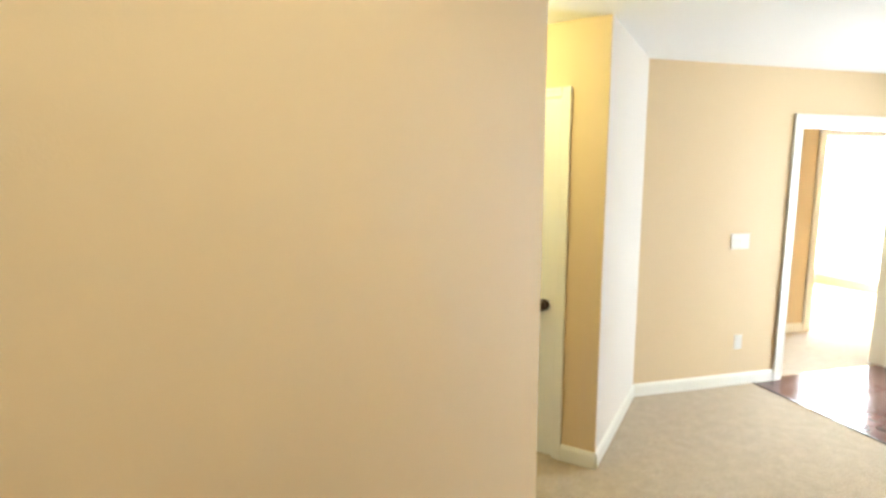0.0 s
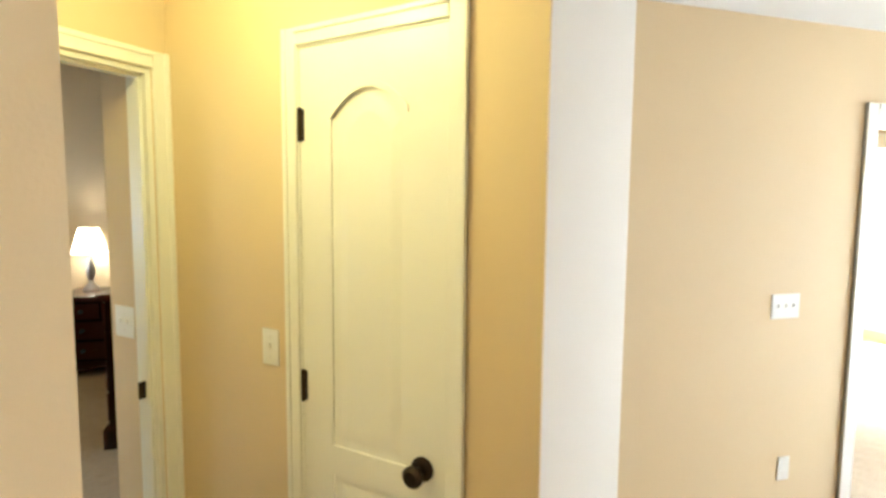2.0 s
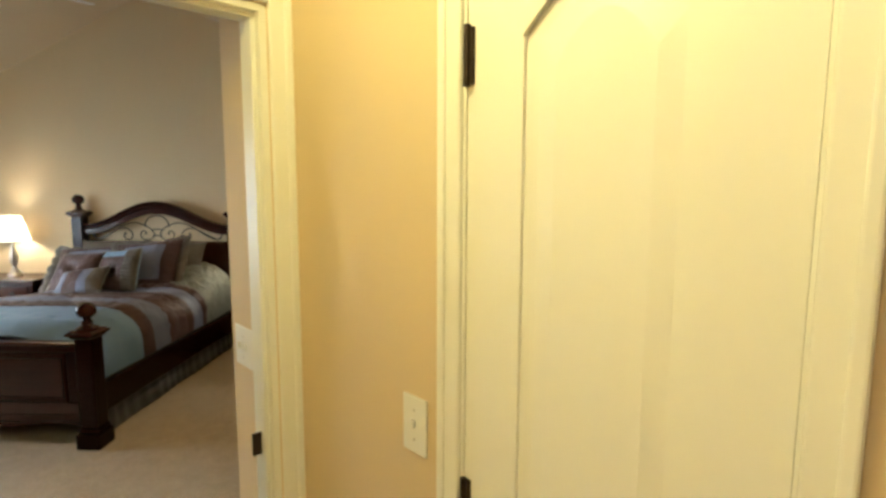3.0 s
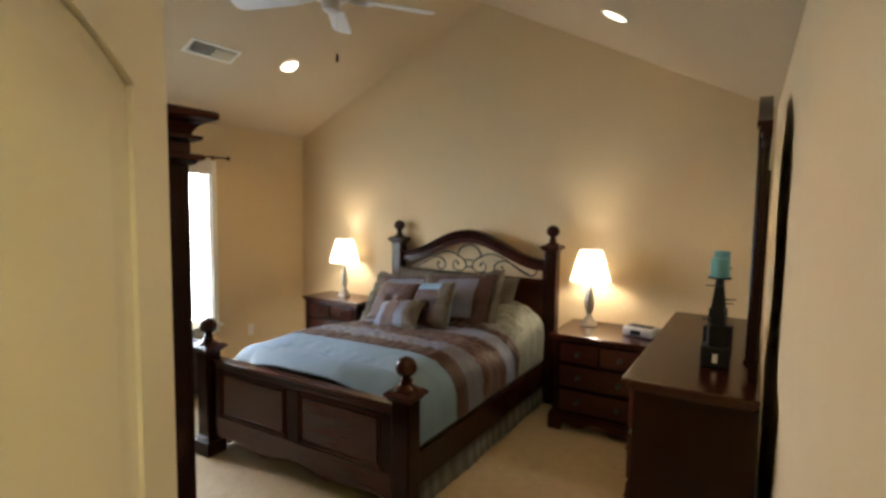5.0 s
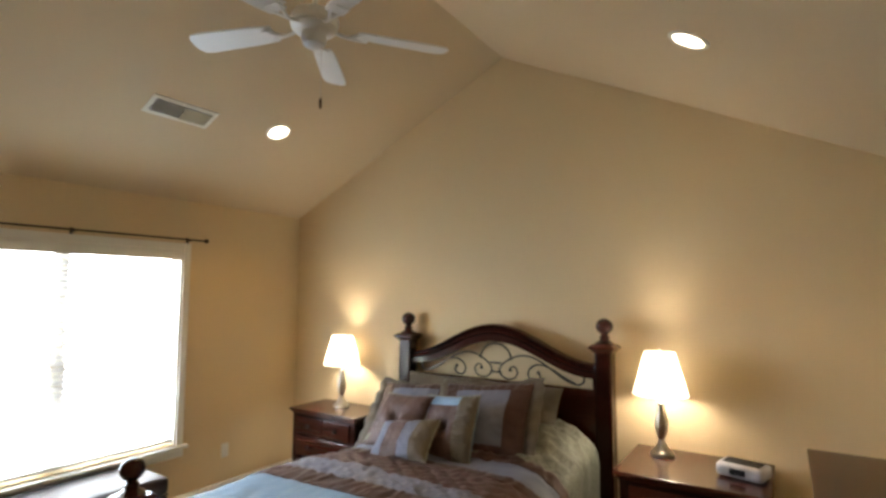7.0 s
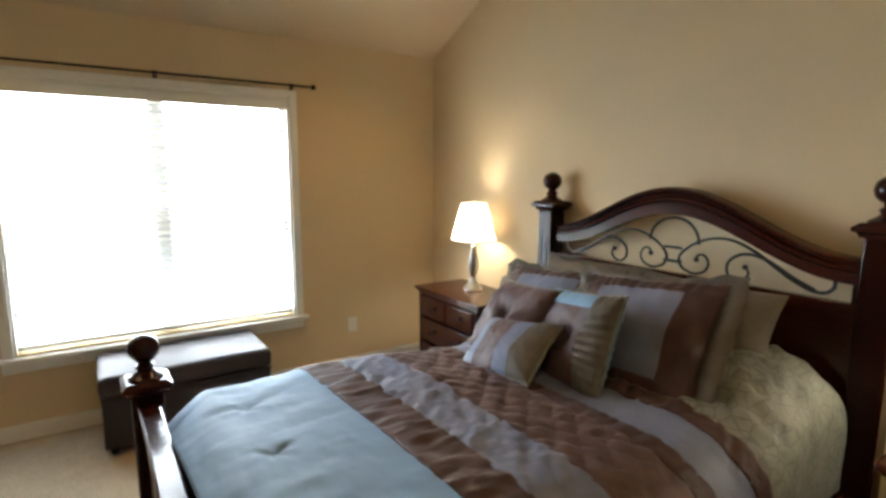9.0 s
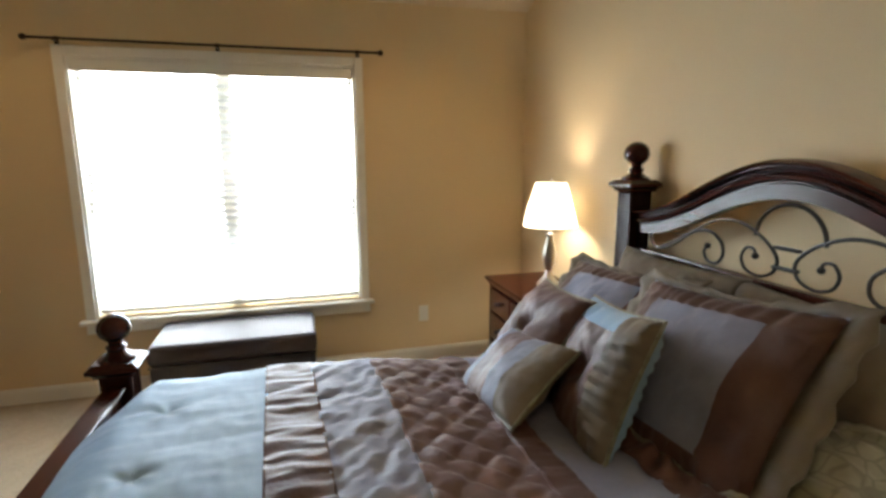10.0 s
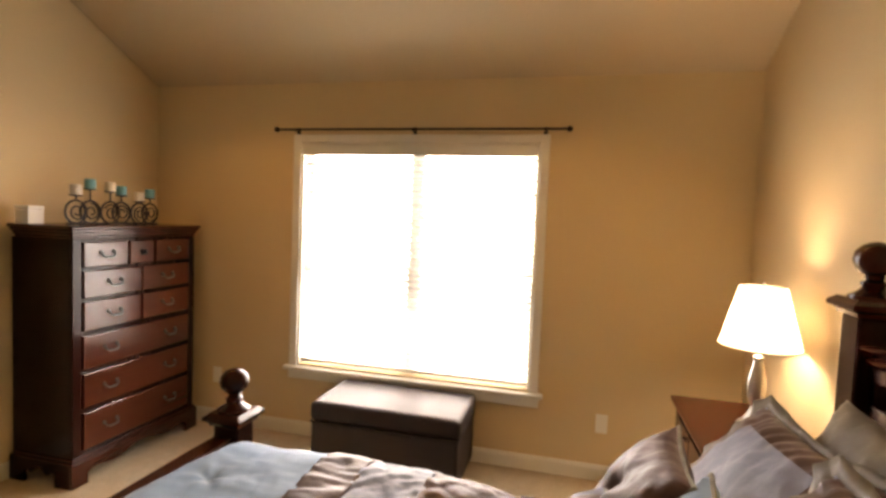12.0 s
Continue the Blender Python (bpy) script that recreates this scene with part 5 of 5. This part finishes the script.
# ---- lamps, clock, candles ----
def table_lamp(x, y, z):
    l = empty("table_lamp", T((x, y, z)), label="lit brushed nickel table lamp with a white shade", category="table lamp", group="bedside lamps")
    part("base", lathe([(0.001, 0), (0.066, 0), (0.068, 0.010), (0.062, 0.022), (0.050, 0.030), (0.044, 0.040), (0.030, 0.058), (0.020, 0.080), (0.017, 0.095)], 28), NICKEL, l, "", True)
    part("stem", lathe([(0.017, 0.095), (0.022, 0.105), (0.034, 0.140), (0.040, 0.180), (0.036, 0.220), (0.024, 0.265), (0.018, 0.295), (0.024, 0.305), (0.024, 0.312), (0.010, 0.320), (0.010, 0.385)], 28), NICKEL, l, "", True)
    r0, r1, z0, z1 = 0.156, 0.088, 0.358, 0.606
    bm = bmesh.new()
    segs = 48
    a = [bm.verts.new((r0 * math.cos(2 * math.pi * k / segs), r0 * math.sin(2 * math.pi * k / segs), z0)) for k in range(segs)]
    b = [bm.verts.new((r1 * math.cos(2 * math.pi * k / segs), r1 * math.sin(2 * math.pi * k / segs), z1)) for k in range(segs)]
    for k in range(segs):
        bm.faces.new((a[k], a[(k + 1) % segs], b[(k + 1) % segs], b[k]))
    part("shade", bm, SHADE, l, "glowing white fabric shade", True)
    for r, zz in ((r0, z0), (r1, z1)):
        part("shade_ring", tube([(r * math.cos(2 * math.pi * k / 40), r * math.sin(2 * math.pi * k / 40), zz) for k in range(40)], 0.003, 6, True), SHADE, l)
    part("harp", tube(smooth_line([(0.0, 0.012, 0.36), (0.05, 0.0, 0.45), (0.03, 0, 0.575), (0, 0, 0.611), (-0.03, 0, 0.575), (-0.05, 0, 0.45), (0.0, -0.012, 0.36)], 5), 0.002, 5), NICKEL, l)
    part("finial", lathe([(0.004, 0.606), (0.009, 0.616), (0.006, 0.624), (0.001, 0.634)], 10), NICKEL, l, "", True)
    for k in range(3):
        an = 2 * math.pi * k / 3
        part("spider_arm", tube([(0, 0, 0.604), (r1 * math.cos(an), r1 * math.sin(an), 0.604)], 0.0018, 5), NICKEL, l)
    return l


table_lamp(-0.475, 8.205, 0.740)
table_lamp(-3.092, 8.222, 0.710)

cl = empty("clock_radio", pose(-0.045, 8.05, 0.740, 0, 0, -14), label="silver clock radio with a dark display", category="clock radio")
part("body", boxed(-0.115, 0.115, -0.075, 0.075, 0.006, 0.075, 0.022, seg=4), SILVER, cl, "", True)
part("top_grille", boxed(-0.09, 0.09, -0.05, 0.055, 0.074, 0.078, 0.002), BLACK, cl, "dark speaker top")
part("display", boxed(-0.045, 0.03, -0.0775, -0.0745, 0.022, 0.055, 0.001), BLACK, cl, "dark display window")
for x in (-0.08, 0.08):
    part("foot", lathe([(0.008, 0), (0.008, 0.007)], 8, T((x, 0, 0))), BLACK, cl)

# candle stands on the dresser
def candle_stand(x, y, turn, high):
    c = empty("candle_holder", pose(x, y, dh, 0, 0, turn), label="black stepped candle holder with a turquoise pillar candle", category="candle holder", group="candle holders on the dresser")
    part("foot_block", boxed(-0.055, 0.055, -0.050, 0.050, 0.0, 0.088, 0.006), BLACK, c)
    part("middle_block", boxed(-0.034, 0.042, -0.036, 0.036, 0.088, 0.178, 0.007, m=pose(0, 0, 0, 0, 0, 9)), BLACK, c)
    part("tapered_stem", loft(-0.001, 0.001, -0.001, 0.001, [(0.178, 0.026), (0.22, 0.022), (0.28, 0.016), (high - 0.118, 0.013)], T((0.004, 0, 0))), BLACK, c, "", True)
    for z, an in ((0.20, 205), (0.285, 20)):
        leaf_ = prism([(0.0, -0.006), (0.03, -0.013), (0.065, 0.0), (0.03, 0.013), (0.0, 0.006)], 0.004, pose(0.004, 0, z, 90, 0, 0))
        bmesh.ops.transform(leaf_, matrix=T((0.004, 0, 0)) @ pose(0, 0, 0, 0, 0, an) @ T((-0.004, 0, 0)), verts=leaf_.verts)
        part("leaf_plate", leaf_, BLACK, c)
    part("neck", lathe([(0.012, high - 0.122), (0.008, high - 0.112), (0.010, high - 0.088)], 12), BLACK, c)
    part("plate", lathe([(0.010, high - 0.092), (0.045, high - 0.086), (0.046, high - 0.080), (0.010, high - 0.080)], 20), BLACK, c)
    part("candle", lathe([(0.036, high - 0.080), (0.037, high - 0.006), (0.033, high), (0.026, high - 0.004), (0.001, high - 0.008)], 24), TEAL, c, "turquoise wax candle", True)
    return c


near_stand = candle_stand(0.531, 6.50, 0, 0.462)
part("tag", boxed(-0.008, 0.010, -0.0515, -0.0500, 0.022, 0.060), PLASTIC, near_stand, "small white tag")
candle_stand(0.515, 6.93, 165, 0.462)

# candelabra on the chest
cn = empty("candelabra", T((-3.31, 4.64, 1.435)), label="black iron scroll candle centrepiece with six pillar candles", category="candle holder")
ex = [(-0.275, 0.0), (-0.165, 0.02), (-0.055, -0.01), (0.055, 0.02), (0.165, -0.01), (0.275, 0.01)]
hts = [0.172, 0.146, 0.178, 0.196, 0.205, 0.165]
for (x, y), hh, mt in zip(ex, hts, (TEAL, IVORY, TEAL, IVORY, TEAL, IVORY)):
    r_ = 0.066
    ring = [(x + r_ * math.cos(2 * math.pi * k / 28), y, 0.072 + r_ * math.sin(2 * math.pi * k / 28)) for k in range(28)]
    part("iron_ring", tube(ring, 0.0065, 7, True), IRON, cn, "", True)
    sp_ = [(x + (0.052 - 0.0016 * k) * math.cos(k * 0.42 + x * 9), y + 0.008, 0.072 + (0.052 - 0.0016 * k) * math.sin(k * 0.42 + x * 9)) for k in range(24)]
    part("iron_scroll", tube(sp_, 0.005, 6), IRON, cn, "", True)
    part("stem", tube([(x, y, 0.136), (x, y, hh + 0.002)], 0.005, 6), IRON, cn)
    part("cup", lathe([(0.006, hh - 0.006), (0.034, hh), (0.036, hh + 0.005), (0.006, hh + 0.005)], 16, T((x, y, 0))), IRON, cn)
    part("candle", lathe([(0.029, hh + 0.005), (0.030, hh + 0.06), (0.026, hh + 0.063), (0.001, hh + 0.060)], 18, T((x, y, 0))), mt, cn, "turquoise wax candle" if mt is TEAL else "ivory wax candle", True)
part("foot_bar", tube([(-0.33, 0.01, 0.006), (0.33, 0.01, 0.006)], 0.006, 6), IRON, cn)
pb_ = empty("small_box", pose(-2.84, 4.56, 1.435, 0, 0, 8), label="small white box on the chest", category="box")
part("box_body", boxed(-0.05, 0.05, -0.04, 0.04, 0, 0.075, 0.004), PLASTIC, pb_)
part("box_lid", boxed(-0.052, 0.052, -0.042, 0.042, 0.076, 0.098, 0.004), PLASTIC, pb_)


# ---- ceiling fixtures ----
SL = math.degrees(math.atan((PEAK - EAVE) / (RIDGE - XW)))
for x, y in DOWN:
    tilt_ = -SL if x < RIDGE else SL
    d = empty("downlight", pose(x, y, roof(x), 0, tilt_, 0), label="round recessed ceiling downlight, lit, white trim", category="downlight", group="ceiling downlights")
    part("trim_ring", lathe([(0.068, 0.0), (0.092, 0.0), (0.092, -0.004), (0.086, -0.008), (0.070, -0.006)], 28, cap=False), TRIM, d, "", True)
    part("lens", lathe([(0.001, -0.003), (0.070, -0.003), (0.070, 0.0), (0.001, 0.0)], 28), LIT, d, "glowing lens")
vt = empty("ceiling_vent", pose(-3.03, 6.645, roof(-3.03), 0, -SL, 0), label="white metal ceiling air vent with louvres", category="vent")
part("frame", boxed(-0.085, 0.085, -0.215, 0.215, -0.006, 0.0, 0.002), TRIM, vt)
# Black sheet laid behind the louvres to paint the shade between them.
part("backing", boxed(-0.055, 0.055, -0.185, 0.185, -0.0075, -0.006), BLACK, vt, "black sheet for the shade in the gaps")
for k in range(9):
    x = -0.048 + 0.012 * k
    part("louvre", boxed(-0.0015, 0.0015, -0.183, -0.002, -0.008, 0.0, m=pose(x, 0, -0.008, 0, -50.5)), TRIM, vt)
    part("louvre", boxed(-0.0015, 0.0015, 0.002, 0.183, -0.008, 0.0, m=pose(x, 0, -0.008, 0, 50)), TRIM, vt)

fan = empty("ceiling_fan", T((-1.63, 6.46, 2.928)), label="white five-blade ceiling fan with a pull chain", category="ceiling fan")
part("canopy", lathe([(0.001, 0.607), (0.07, 0.602), (0.068, 0.572), (0.05, 0.547), (0.016, 0.532)], 24), FANW, fan, "", True)
part("down_rod", lathe([(0.012, 0.08), (0.012, 0.56)], 14), FANW, fan)
part("motor", lathe([(0.02, 0.10), (0.06, 0.092), (0.098, 0.072), (0.112, 0.048), (0.112, 0.022), (0.104, 0.012), (0.108, 0.004), (0.092, -0.012), (0.05, -0.018)], 32), FANW, fan, "", True)
part("switch_cup", lathe([(0.055, -0.022), (0.058, -0.05), (0.05, -0.075), (0.03, -0.088), (0.001, -0.092)], 26), FANW, fan, "", True)
for k in range(5):
    m = pose(0, 0, 0, 0, 0, 54 + 72 * k)
    bm = tube(smooth_line([(0.10, 0, 0.0), (0.15, 0, -0.012), (0.20, 0.02, -0.005), (0.23, 0.03, 0.0)], 4), 0.008, 6)
    tube(smooth_line([(0.10, 0, 0.0), (0.15, 0, -0.012), (0.20, -0.02, -0.005), (0.23, -0.03, 0.0)], 4), 0.008, 6, bm=bm)
    box(bm, 0.20, 0.26, -0.045, 0.045, -0.004, 0.003, 0.002)
    bmesh.ops.transform(bm, matrix=m, verts=bm.verts)
    iron_ = part("blade_iron", bm, FANW, fan)
    out = [(0.21, -0.052), (0.30, -0.060), (0.60, -0.070), (0.645, -0.062), (0.665, -0.035), (0.665, 0.035), (0.645, 0.062), (0.60, 0.070), (0.30, 0.060), (0.21, 0.052)]
    bm = prism([(x, y) for x, y in out], 0.008, m @ pose(0, 0, 0.004, 90 + 12))
    part("blade", bm, FANW, fan)
bm = tube([(0.03, 0.02, -0.08), (0.03, 0.02, -0.33)], 0.0012, 5)
part("pull_chain", bm, NICKEL, fan)
part("chain_pull", lathe([(0.003, 0), (0.007, -0.01), (0.007, -0.045), (0.003, -0.05)], 10, T((0.03, 0.02, -0.33))), WOOD_SHADED, fan, "dark wooden pull", True)

# ---- foyer tiles, last ----
floor_foyer = bpy.data.objects["floor_foyer"]
tile_me = None
tsz = 0.435
for i in range(4):
    for j in range(8):
        x0, y1 = 3.885 + i * tsz, HC[1] + 0.05 - j * tsz
        x1 = min(x0 + tsz - 0.006, XF - 0.03)
        if x1 - x0 < 0.05:
            continue
        full = abs(x1 - x0 - tsz + 0.006) < 1e-4
        if full and tile_me:
            o = new("tile", tile_me)
        else:
            o = part("tile", boxed(0, x1 - x0, 0, tsz - 0.006, 0, 0.012, 0.0015, seg=1), TILE)
            if full:
                tile_me = o.data
        o.parent = floor_foyer
        o.location = (x0, y1 - tsz + 0.006, -0.012 + 0.0006 * ((i * 7 + j * 3) % 3))
run("floor_trim", (3.872, 1.0), (3.872, HC[1]), [(-0.012, 0.0), (0.012, 0.0), (0.008, 0.006), (-0.008, 0.006)], BRONZE, "thin metal strip between carpet and tile", "trim")
